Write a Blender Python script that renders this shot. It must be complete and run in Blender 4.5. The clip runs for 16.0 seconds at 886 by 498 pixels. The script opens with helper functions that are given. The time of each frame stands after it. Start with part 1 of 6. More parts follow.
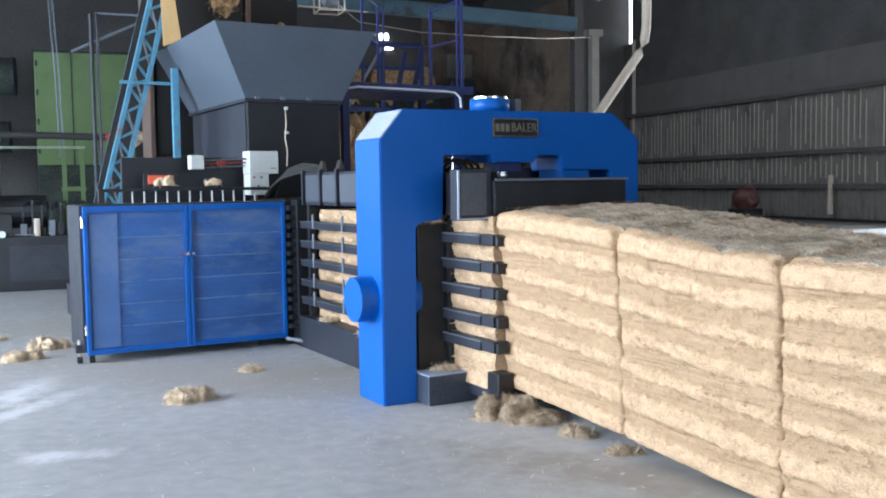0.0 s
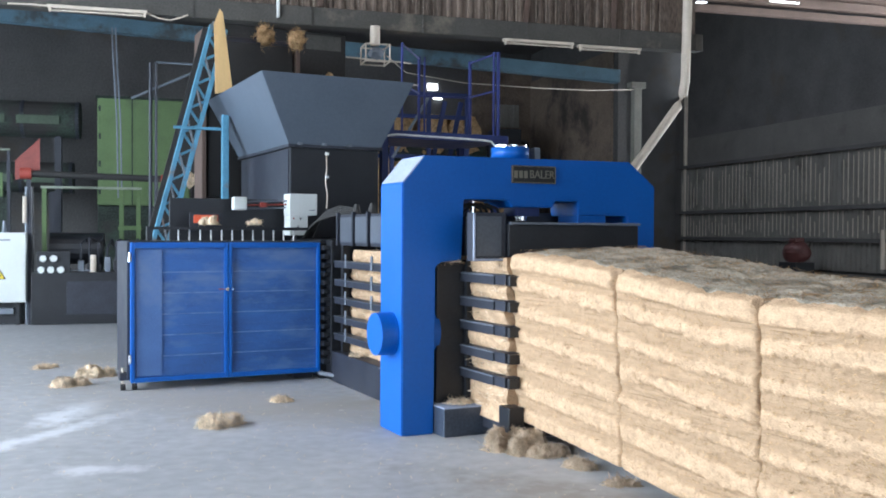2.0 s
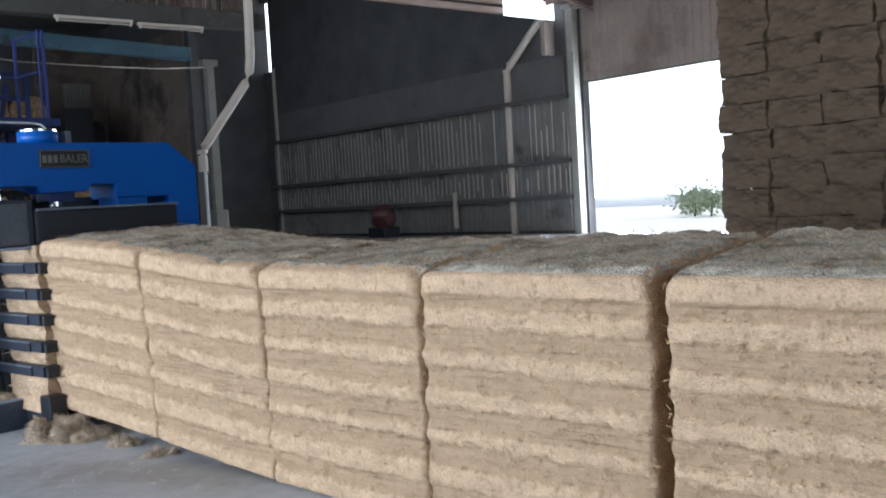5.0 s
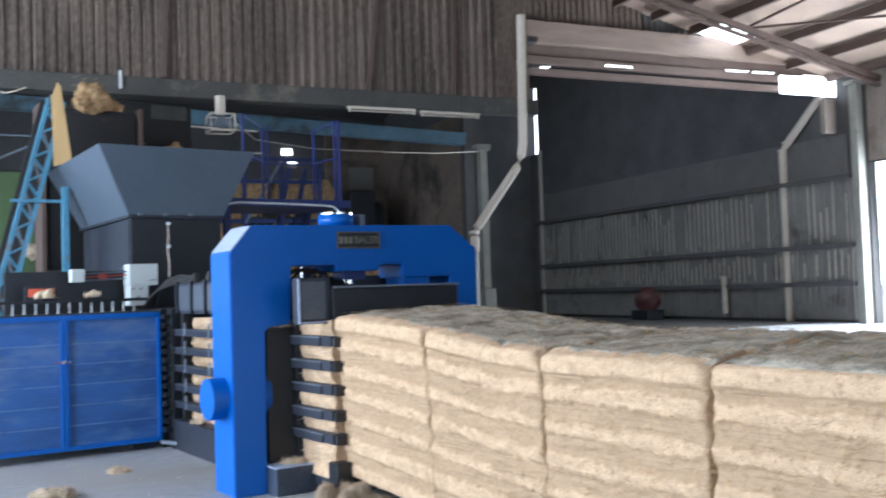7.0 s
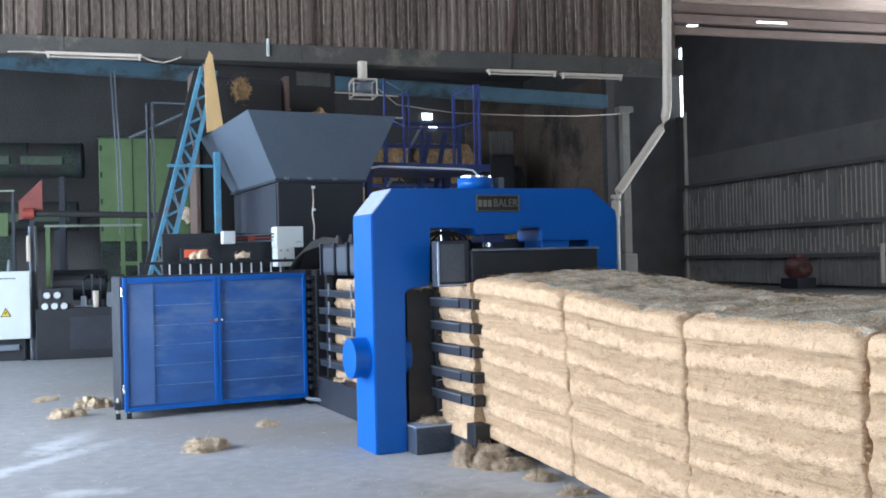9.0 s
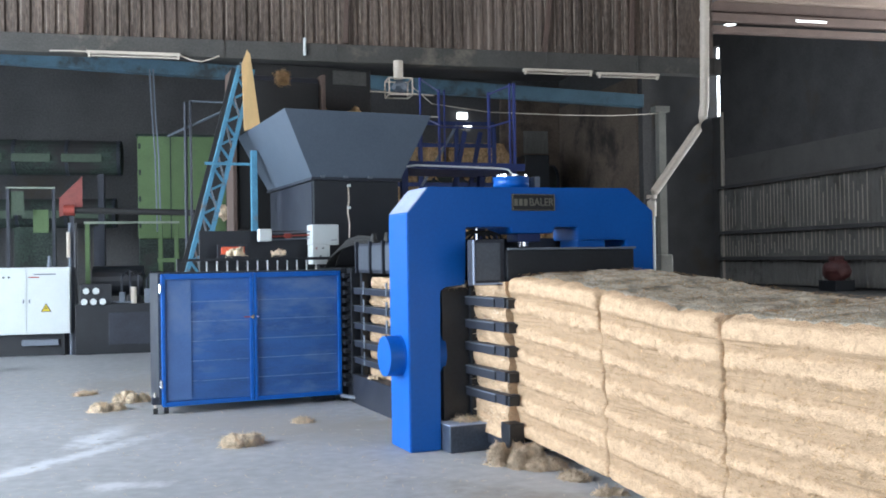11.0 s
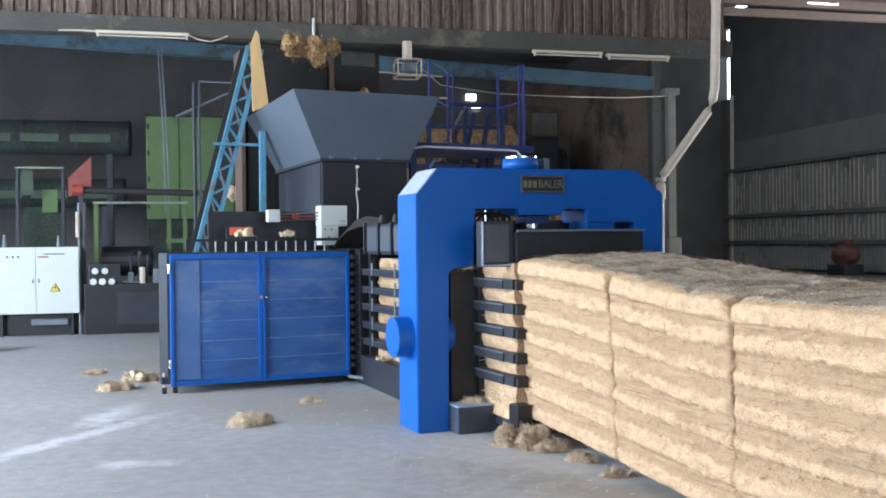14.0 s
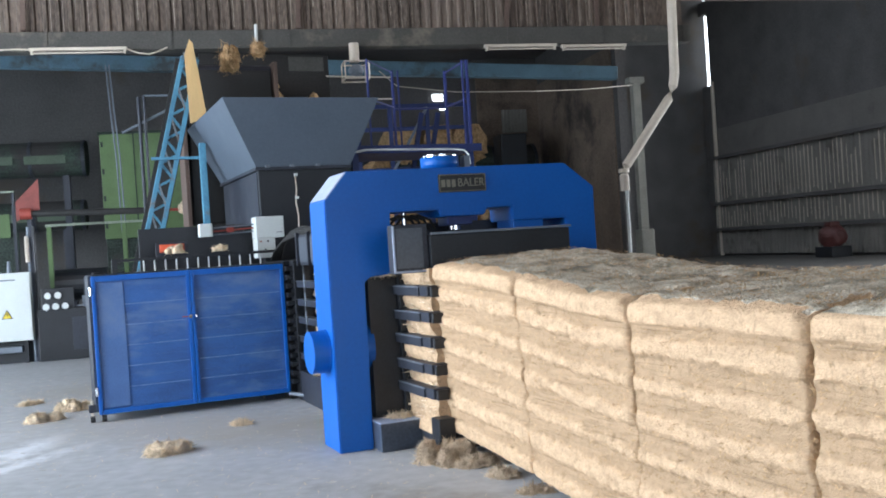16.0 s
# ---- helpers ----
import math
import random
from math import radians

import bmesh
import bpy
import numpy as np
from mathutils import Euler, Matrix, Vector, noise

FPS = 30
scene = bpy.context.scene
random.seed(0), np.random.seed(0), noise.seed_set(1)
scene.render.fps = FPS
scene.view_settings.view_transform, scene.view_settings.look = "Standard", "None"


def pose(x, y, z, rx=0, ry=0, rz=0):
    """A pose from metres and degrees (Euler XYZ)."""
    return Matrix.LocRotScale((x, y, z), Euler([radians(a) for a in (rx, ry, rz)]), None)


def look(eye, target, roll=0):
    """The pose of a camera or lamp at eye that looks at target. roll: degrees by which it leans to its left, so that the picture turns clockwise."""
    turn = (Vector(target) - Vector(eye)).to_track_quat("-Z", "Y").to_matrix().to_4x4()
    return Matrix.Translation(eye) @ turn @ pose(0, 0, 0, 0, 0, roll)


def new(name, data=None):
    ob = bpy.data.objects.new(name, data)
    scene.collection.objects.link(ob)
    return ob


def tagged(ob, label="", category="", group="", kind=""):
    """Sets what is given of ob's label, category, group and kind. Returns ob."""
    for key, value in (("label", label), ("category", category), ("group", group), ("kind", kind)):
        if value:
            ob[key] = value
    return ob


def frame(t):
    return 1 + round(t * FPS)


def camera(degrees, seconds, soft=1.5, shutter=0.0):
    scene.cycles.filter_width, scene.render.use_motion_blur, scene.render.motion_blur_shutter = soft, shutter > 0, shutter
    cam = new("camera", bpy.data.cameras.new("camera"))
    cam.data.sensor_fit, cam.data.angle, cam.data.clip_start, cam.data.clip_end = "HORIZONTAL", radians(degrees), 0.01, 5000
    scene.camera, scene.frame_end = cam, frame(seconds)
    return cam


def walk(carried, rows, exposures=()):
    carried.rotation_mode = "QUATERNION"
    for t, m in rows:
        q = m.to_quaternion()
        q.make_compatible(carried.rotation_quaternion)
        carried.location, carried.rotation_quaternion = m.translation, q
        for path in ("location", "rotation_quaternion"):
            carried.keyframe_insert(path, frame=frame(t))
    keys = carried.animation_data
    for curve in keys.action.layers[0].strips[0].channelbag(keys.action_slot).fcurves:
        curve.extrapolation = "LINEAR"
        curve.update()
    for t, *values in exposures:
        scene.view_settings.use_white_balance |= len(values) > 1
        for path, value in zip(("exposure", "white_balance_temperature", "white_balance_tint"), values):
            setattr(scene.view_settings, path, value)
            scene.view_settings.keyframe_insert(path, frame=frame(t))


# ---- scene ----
cam = camera(49.7, 16.0, soft=1.8, shutter=0.4)
PATH = [
    (0, (-2.726, -5.709, 1.484), (-1.752, -3.967, 1.348), -0.8),
    (0.5, (-2.725, -5.707, 1.499), (-1.79, -3.94, 1.43), -0.7),
    (1, (-2.706, -5.715, 1.489), (-1.815, -3.924, 1.484), -1.1),
    (1.5, (-2.674, -5.875, 1.476), (-1.792, -4.08, 1.473), -0.3),
    (2, (-2.674, -6.148, 1.44), (-1.799, -4.35, 1.405), 0.3),
    (2.5, (-2.625, -6.400, 1.475), (-1.902, -4.539, 1.370), -2.3),
    (3, (-2.522, -6.571, 1.410), (-1.383, -4.937, 1.241), -1.0),
    (3.5, (-2.432, -6.675, 1.358), (-1.056, -5.243, 1.128), -3.1),
    (3.7, (-2.390, -6.680, 1.365), (-0.919, -5.353, 1.092), -3.4),
    (5.8, (-2.491, -6.729, 1.466), (-1.059, -5.335, 1.53), -2.5),
    (6, (-2.497, -6.712, 1.474), (-1.126, -5.26, 1.578), -2.5),
    (6.5, (-2.529, -6.693, 1.474), (-1.274, -5.141, 1.604), -2.4),
    (7, (-2.562, -6.66, 1.463), (-1.455, -4.996, 1.547), -1.9),
    (7.5, (-2.577, -6.648, 1.461), (-1.635, -4.884, 1.507), -1.5),
    (8, (-2.545, -6.644, 1.453), (-1.689, -4.837, 1.48), -1.3),
    (8.5, (-2.545, -6.641, 1.452), (-1.69, -4.833, 1.472), -1.4),
    (10.8, (-2.568, -6.651, 1.452), (-1.766, -4.818, 1.467), -0.9),
    (11, (-2.566, -6.64, 1.446), (-1.776, -4.802, 1.465), -0.9),
    (11.5, (-2.563, -6.632, 1.443), (-1.806, -4.781, 1.46), -0.8),
    (12, (-2.575, -6.63, 1.439), (-1.834, -4.773, 1.437), -0.9),
    (12.5, (-2.574, -6.629, 1.438), (-1.823, -4.775, 1.427), -1.0),
    (13, (-2.574, -6.627, 1.439), (-1.808, -4.779, 1.426), -0.9),
    (13.5, (-2.57, -6.626, 1.436), (-1.792, -4.783, 1.417), -0.7),
    (14, (-2.572, -6.629, 1.44), (-1.797, -4.785, 1.422), -0.6),
    (14.5, (-2.552, -6.634, 1.448), (-1.79, -4.785, 1.439), -1.6),
    (15, (-2.445, -6.652, 1.435), (-1.641, -4.82, 1.415), -2.9),
    (15.5, (-2.194, -6.559, 1.412), (-1.373, -4.735, 1.38), -3.6),
    (16, (-1.856, -6.496, 1.437), (-1.08, -4.653, 1.424), -3.7),
]
walk(cam, [(r[0], look(*r[1:])) for r in PATH],
     ((0, 0.02, 6000, 10), (2.5, 0.02, 6050, 10), (3.0, -0.22, 6500, 10), (3.5, -0.55, 6080, 10), (3.7, -0.55, 6050, 10), (5.8, -0.60, 5650, 10), (6.0, -0.55, 5650, 10), (6.5, -0.33, 5600, 10), (7.5, -0.05, 5800, 10), (8.7, -0.05, 5800, 10), (10.8, -0.05, 6030, 10), (16.0, -0.05, 6100, 10)))

# ---- world and light ----
B = pose(0, 0, 0, 0, 0, -9.5)      # the hall stands turned against the press
I4 = Matrix.Identity(4)
SUN_EL, SUN_AZ = radians(48), radians(75)
world = bpy.data.worlds.new("world")
scene.world = world
world.use_nodes = True
wn = world.node_tree.nodes
sky = wn.new("ShaderNodeTexSky")
sky.sky_type, sky.sun_disc = "NISHITA", False
sky.sun_elevation, sky.sun_rotation = SUN_EL, SUN_AZ
wn["Background"].inputs["Strength"].default_value = 0.15
world.node_tree.links.new(sky.outputs["Color"], wn["Background"].inputs["Color"])


def lamp(name, kind, energy, color, m, **kw):
    data = bpy.data.lights.new(name, kind)
    data.energy, data.color = energy, color
    for k, v in kw.items():
        if k == "angle":
            data.angle = v
        elif k == "size":
            data.shape, data.size, data.size_y = "RECTANGLE", v[0], v[1]
    ob = new(name, data)
    ob.matrix_world = m
    return ob


sun_way = Vector((math.sin(SUN_AZ) * math.cos(SUN_EL), math.cos(SUN_AZ) * math.cos(SUN_EL), math.sin(SUN_EL)))
lamp("sun", "SUN", 5.0, (1.0, 0.95, 0.87), look(sun_way * 50, (0, 0, 0)), angle=radians(0.6))
# daylight of the wide gateway in the side wall, and of the gateway at the near end
lamp("gateway_daylight", "AREA", 3700, (0.86, 0.93, 1.0), B @ look((-10.9, -1.3, 3.4), (0.5, -0.7, 0.4)), size=(11.0, 6.0))
lamp("rear_daylight", "AREA", 700, (0.86, 0.93, 1.0), B @ look((3.0, -17.7, 3.4), (3.0, 0, 1.2)), size=(10.0, 6.0))
lamp("door_daylight", "AREA", 3600, (0.95, 0.98, 1.0), B @ look((22.0, 9.8, 2.6), (12, 11.0, 1.6)), size=(7.6, 4.6))
# added fill at an unseen annex opening, brightening the dark left side
lamp("annex_fill", "AREA", 380, (0.72, 0.86, 1.0), B @ look((-11.0, 11.9, 3.0), (0, 11.9, 2.5)), size=(7.0, 4.6))

# added fill for the back hall's far wall; the roof hole is added too
lamp("back_hall_fill", "AREA", 1100, (0.88, 0.94, 1.0), B @ look((11.5, 24.0, 12.3), (17.0, 24.5, 0)), size=(4.0, 9.0))


# ---- materials ----
def mat(name, base, rough=0.6, metal=0.0, vary=0.25, scale=6.0, fine=60.0, bump=0.15, lo=0.3, hi=0.7, deep=0.01, stain=None, stain_at=0.62, stretch=(1, 1, 1), spec=0.5, per_object=0.0):
    m = bpy.data.materials.new(name)
    m.use_nodes = True
    n, l = m.node_tree.nodes, m.node_tree.links
    b = n["Principled BSDF"]
    b.inputs["Metallic"].default_value = metal
    b.inputs["Specular IOR Level"].default_value = spec
    tc = n.new("ShaderNodeTexCoord")
    mp = n.new("ShaderNodeMapping")
    mp.inputs["Scale"].default_value = stretch
    l.new(tc.outputs["Object"], mp.inputs["Vector"])
    big, small = n.new("ShaderNodeTexNoise"), n.new("ShaderNodeTexNoise")
    for node, s, d in ((big, scale, 6), (small, fine, 4)):
        node.inputs["Scale"].default_value, node.inputs["Detail"].default_value = s, d
        l.new(mp.outputs["Vector"], node.inputs["Vector"])
    ramp = n.new("ShaderNodeValToRGB")
    dark = [max(0, c * (1 - vary)) for c in base]
    light = [min(1, c * (1 + vary)) for c in base]
    ramp.color_ramp.elements[0].color, ramp.color_ramp.elements[1].color = (*dark, 1), (*light, 1)
    ramp.color_ramp.elements[0].position, ramp.color_ramp.elements[1].position = lo, hi
    add = n.new("ShaderNodeMath")
    add.operation = "MULTIPLY_ADD"
    add.inputs[1].default_value = 0.5
    half = n.new("ShaderNodeMath")
    half.operation = "MULTIPLY"
    half.inputs[1].default_value = 0.5
    l.new(small.outputs["Fac"], half.inputs[0])
    l.new(big.outputs["Fac"], add.inputs[0])
    l.new(half.outputs[0], add.inputs[2])
    l.new(add.outputs[0], ramp.inputs["Fac"])
    color = ramp.outputs["Color"]
    if stain:
        st = n.new("ShaderNodeTexNoise")
        st.inputs["Scale"].default_value, st.inputs["Detail"].default_value, st.inputs["Roughness"].default_value = scale * 0.45, 9, 0.68
        l.new(mp.outputs["Vector"], st.inputs["Vector"])
        sr = n.new("ShaderNodeMapRange")
        sr.inputs[1].default_value, sr.inputs[2].default_value = stain_at, stain_at + 0.12
        l.new(st.outputs["Fac"], sr.inputs[0])
        mix = n.new("ShaderNodeMix")
        mix.data_type = "RGBA"
        mix.inputs[7].default_value = (*stain, 1)
        l.new(sr.outputs[0], mix.inputs[0])
        l.new(color, mix.inputs[6])
        color = mix.outputs[2]
    if per_object:
        oi = n.new("ShaderNodeObjectInfo")
        mr = n.new("ShaderNodeMapRange")
        mr.inputs[3].default_value, mr.inputs[4].default_value = 1 - per_object, 1 + per_object
        l.new(oi.outputs["Random"], mr.inputs[0])
        hs = n.new("ShaderNodeHueSaturation")
        l.new(mr.outputs[0], hs.inputs["Value"])
        l.new(color, hs.inputs["Color"])
        color = hs.outputs["Color"]
    l.new(color, b.inputs["Base Color"])
    rr = n.new("ShaderNodeMapRange")
    rr.inputs[3].default_value, rr.inputs[4].default_value = max(0.02, rough - 0.12), min(1, rough + 0.12)
    l.new(big.outputs["Fac"], rr.inputs[0])
    l.new(rr.outputs[0], b.inputs["Roughness"])
    if bump:
        bp = n.new("ShaderNodeBump")
        bp.inputs["Strength"].default_value, bp.inputs["Distance"].default_value = bump, deep
        l.new(add.outputs[0], bp.inputs["Height"])
        l.new(bp.outputs["Normal"], b.inputs["Normal"])
    return m


def glow(name, color, strength):
    m = bpy.data.materials.new(name)
    m.use_nodes = True
    b = m.node_tree.nodes["Principled BSDF"]
    b.inputs["Base Color"].default_value = (*color, 1)
    b.inputs["Emission Color"].default_value = (*color, 1)
    b.inputs["Emission Strength"].default_value = strength
    return m


DUSTY_BLUE = mat("dusty_blue_paint", (0.30, 0.35, 0.46), 0.8, 0, 0.2, 6, 60, 0.1)
BLUE = mat("blue_paint", (0.004, 0.092, 0.385), 0.42, 0, 0.10, 2.5, 40, 0.04, stain=(0.008, 0.11, 0.40), stain_at=0.68, spec=0.35)
GIRDER_BLUE = mat("girder_paint", (0.095, 0.18, 0.24), 0.7, 0, 0.35, 3, 60, 0.15, stain=(0.06, 0.075, 0.08), stain_at=0.52)
BLUE_DARK = mat("dark_blue_paint", (0.014, 0.028, 0.115), 0.5, 0, 0.2, 4, 50, 0.06)
BLUE_MESH = mat("blue_sheet", (0.030, 0.098, 0.29), 0.5, 0, 0.35, 2.6, 120, 0.12, stain=(0.095, 0.165, 0.33), stain_at=0.50, spec=0.4, stretch=(0.7, 1, 2.0), lo=0.36, hi=0.64)
WALK_BLUE = mat("violet_blue_paint", (0.03, 0.042, 0.17), 0.45, 0, 0.25, 5, 60, 0.08)
CREASE = mat("scuffed_blue_sheet", (0.062, 0.135, 0.32), 0.55, 0, 0.3, 3, 90, 0.1, stain=(0.11, 0.18, 0.34), stain_at=0.52)
LATTICE = mat("worn_lattice_paint", (0.16, 0.19, 0.215), 0.7, 0, 0.4, 8, 60, 0.15, stain=(0.15, 0.10, 0.075), stain_at=0.5)
CREASE_EDGE = mat("pale_blue_crease", (0.15, 0.24, 0.44), 0.5, 0, 0.4, 9, 60, 0.05, stain=(0.04, 0.10, 0.28), stain_at=0.52)
SKY_BLUE = mat("light_blue_paint", (0.08, 0.235, 0.35), 0.65, 0, 0.35, 6, 60, 0.15, stain=(0.15, 0.11, 0.08), stain_at=0.55)
STEEL_DARK = mat("dark_steel", (0.026, 0.03, 0.042), 0.5, 0.2, 0.4, 4, 60, 0.12, stain=(0.075, 0.07, 0.065), stain_at=0.64)
STEEL_GREY = mat("grey_steel", (0.15, 0.175, 0.21), 0.5, 0.2, 0.2, 3, 50, 0.08)
PANEL_GREY = mat("slate_steel", (0.075, 0.088, 0.108), 0.5, 0.2, 0.25, 3, 50, 0.08)
SKID_BLUE = mat("scuffed_slate", (0.06, 0.076, 0.105), 0.4, 0.3, 0.35, 5, 60, 0.1, stain=(0.16, 0.165, 0.17), stain_at=0.58)
HOPPER = mat("hopper_grey_paint", (0.088, 0.112, 0.145), 0.5, 0.1, 0.14, 1.8, 40, 0.06, stain=(0.13, 0.14, 0.155), stain_at=0.66)
BLACK = mat("black_paint", (0.013, 0.015, 0.019), 0.45, 0.1, 0.4, 4, 60, 0.1)
CHROME = mat("bright_metal", (0.75, 0.77, 0.8), 0.22, 1.0, 0.08, 8, 60, 0.02)
WHITE = mat("white_enamel", (0.58, 0.62, 0.61), 0.45, 0, 0.06, 3, 60, 0.03, stain=(0.48, 0.50, 0.48), stain_at=0.66)
PALE = mat("aged_white_paint", (0.52, 0.46, 0.38), 0.6, 0, 0.15, 4, 40, 0.1, stain=(0.30, 0.25, 0.19), stain_at=0.6)
STRAW = mat("straw", (0.565, 0.40, 0.255), 0.95, 0, 0.2, 12, 85, 0.8, stain=(0.44, 0.315, 0.195), stain_at=0.60, stretch=(1.0, 1.0, 1.8), spec=0.0, lo=0.36, hi=0.64, deep=0.03)
# bale tops: dusty grey, dark patches partly stand in for weaker light there
STRAW_TOP = mat("dusty_dim_straw", (0.52, 0.47, 0.375), 0.95, 0, 0.4, 9, 90, 1.0, stain=(0.20, 0.185, 0.145), stain_at=0.515, stretch=(1.0, 0.8, 1.0), spec=0.1, lo=0.38, hi=0.62, deep=0.03)


def pressed_tracks(m, color):
    """Where the side bars pressed the straw (attribute pressed) it is browner, layered and cracked; the ridges between are flaked."""
    n, l = m.node_tree.nodes, m.node_tree.links
    bsdf = n["Principled BSDF"]
    old = bsdf.inputs["Base Color"].links[0].from_socket
    at, tc = n.new("ShaderNodeAttribute"), n.new("ShaderNodeTexCoord")
    at.attribute_name = "pressed"

    def grain(stretch, scale, detail, rough):
        mp, nz = n.new("ShaderNodeMapping"), n.new("ShaderNodeTexNoise")
        mp.inputs["Scale"].default_value = stretch
        nz.inputs["Scale"].default_value, nz.inputs["Detail"].default_value, nz.inputs["Roughness"].default_value = scale, detail, rough
        l.new(tc.outputs["Object"], mp.inputs["Vector"])
        l.new(mp.outputs["Vector"], nz.inputs["Vector"])
        return nz.outputs["Fac"]

    def ranged(value, a, b, c, d):
        mr = n.new("ShaderNodeMapRange")
        for k, v in ((1, a), (2, b), (3, c), (4, d)):
            mr.inputs[k].default_value = v
        l.new(value, mr.inputs[0])
        return mr.outputs[0]

    def sums(kind, a, b):
        node = n.new("ShaderNodeMath")
        node.operation = kind
        l.new(a, node.inputs[0])
        if isinstance(b, float):
            node.inputs[1].default_value = b
        else:
            l.new(b, node.inputs[1])
        return node.outputs[0]

    def mixed(fac, a, b):
        mix = n.new("ShaderNodeMix")
        mix.data_type = "RGBA"
        l.new(fac, mix.inputs[0])
        for k, v in ((6, a), (7, b)):
            if isinstance(v, tuple):
                mix.inputs[k].default_value = (*v, 1)
            else:
                l.new(v, mix.inputs[k])
        return mix.outputs[2]

    layers = grain((1, 0.5, 5), 11, 9, 0.75)
    track = mixed(layers, tuple(c * 0.62 for c in color), tuple(c * 1.4 for c in color))
    where = ranged(sums("ADD", sums("MULTIPLY", layers, 1.7), at.outputs["Fac"]), 1.05, 1.65, 0.0, 0.85)
    body = mixed(where, old, track)
    # thin dark cracks between the pressed layers
    crack = ranged(grain((1, 0.35, 14), 6, 5, 0.6), 0.57, 0.68, 0.0, 0.55)
    body = mixed(sums("MULTIPLY", crack, ranged(at.outputs["Fac"], 0.2, 0.7, 0.12, 1.0)), body, tuple(c * 0.42 for c in color))
    # upright flakes and pits all over
    pits = ranged(grain((1, 1.0, 0.7), 42, 5, 0.7), 0.55, 0.70, 0.0, 0.65)
    body = mixed(pits, body, tuple(c * 0.58 for c in color))
    l.new(body, bsdf.inputs["Base Color"])


pressed_tracks(STRAW, (0.418, 0.293, 0.183))
DULL_STRAW = mat("dull_straw", (0.50, 0.40, 0.29), 0.9, 0, 0.35, 20, 120, 0.9, spec=0.1, lo=0.38, hi=0.62, deep=0.02)
STRAW_LOOSE = mat("loose_straw", (0.73, 0.585, 0.415), 0.9, 0, 0.4, 22, 130, 1.0, spec=0.1, lo=0.38, hi=0.62, deep=0.03)
STRAW_WAD = mat("brown_straw", (0.45, 0.30, 0.16), 0.95, 0, 0.5, 14, 70, 1.0, spec=0.05, lo=0.38, hi=0.62, deep=0.04)
RIBBED = mat("ribbed_sheet", (0.20, 0.192, 0.175), 0.6, 0.2, 0.3, 1.2, 30, 0.1, stain=(0.09, 0.08, 0.07), stain_at=0.55)
DULL_RED = mat("dull_red", (0.07, 0.02, 0.018), 0.6, 0, 0.3, 3, 40, 0.1)
DARK_SHEET = mat("dark_sheet", (0.022, 0.02, 0.019), 0.9, 0, 0.4, 2, 30, 0.2, stain=(0.05, 0.036, 0.027), stain_at=0.58)
COLUMN = mat("column_paint", (0.235, 0.23, 0.20), 0.8, 0, 0.25, 3, 40, 0.1, stain=(0.10, 0.09, 0.075), stain_at=0.58)
STRAW_OLD = mat("old_straw", (0.20, 0.145, 0.10), 0.95, 0, 0.4, 3, 60, 0.9, stain=(0.10, 0.075, 0.055), stain_at=0.52, stretch=(1, 1, 3.0), spec=0.1)
CONCRETE = mat("concrete_floor", (0.365, 0.378, 0.392), 0.6, 0, 0.22, 0.8, 9, 0.05, stain=(0.45, 0.45, 0.455), stain_at=0.62)


def streak(m, a, b, wide, color):
    """A dusty streak from a to b on a floor material, with a ragged edge."""
    n, l = m.node_tree.nodes, m.node_tree.links
    bsdf = n["Principled BSDF"]
    old = bsdf.inputs["Base Color"].links[0].from_socket
    a, b = Vector(a), Vector(b)
    d = b - a
    tc, mp, sep = n.new("ShaderNodeTexCoord"), n.new("ShaderNodeMapping"), n.new("ShaderNodeSeparateXYZ")
    mp.vector_type = "TEXTURE"
    mp.inputs["Location"].default_value = ((a.x + b.x) / 2, (a.y + b.y) / 2, 0)
    mp.inputs["Rotation"].default_value = (0, 0, math.atan2(d.y, d.x))
    mp.inputs["Scale"].default_value = (d.length / 2, wide, 1)
    l.new(tc.outputs["Object"], mp.inputs["Vector"])
    l.new(mp.outputs["Vector"], sep.inputs[0])
    ln = n.new("ShaderNodeVectorMath")
    ln.operation = "LENGTH"
    l.new(mp.outputs["Vector"], ln.inputs[0])
    nz = n.new("ShaderNodeTexNoise")
    nz.inputs["Scale"].default_value, nz.inputs["Detail"].default_value, nz.inputs["Roughness"].default_value = 5.0, 9, 0.7
    l.new(tc.outputs["Object"], nz.inputs["Vector"])
    s1 = n.new("ShaderNodeMath")
    s1.operation = "MULTIPLY_ADD"
    s1.inputs[1].default_value, s1.inputs[2].default_value = 3.2, -1.6
    l.new(nz.outputs["Fac"], s1.inputs[0])
    s2 = n.new("ShaderNodeMath")
    s2.operation = "ADD"
    l.new(ln.outputs["Value"], s2.inputs[0])
    l.new(s1.outputs[0], s2.inputs[1])
    mr = n.new("ShaderNodeMapRange")
    mr.inputs[1].default_value, mr.inputs[2].default_value, mr.inputs[3].default_value, mr.inputs[4].default_value = 0.25, 1.15, 0.8, 0.0
    l.new(s2.outputs[0], mr.inputs[0])
    mix = n.new("ShaderNodeMix")
    mix.data_type = "RGBA"
    mix.inputs[7].default_value = (*color, 1)
    l.new(mr.outputs[0], mix.inputs[0])
    l.new(old, mix.inputs[6])
    l.new(mix.outputs[2], bsdf.inputs["Base Color"])


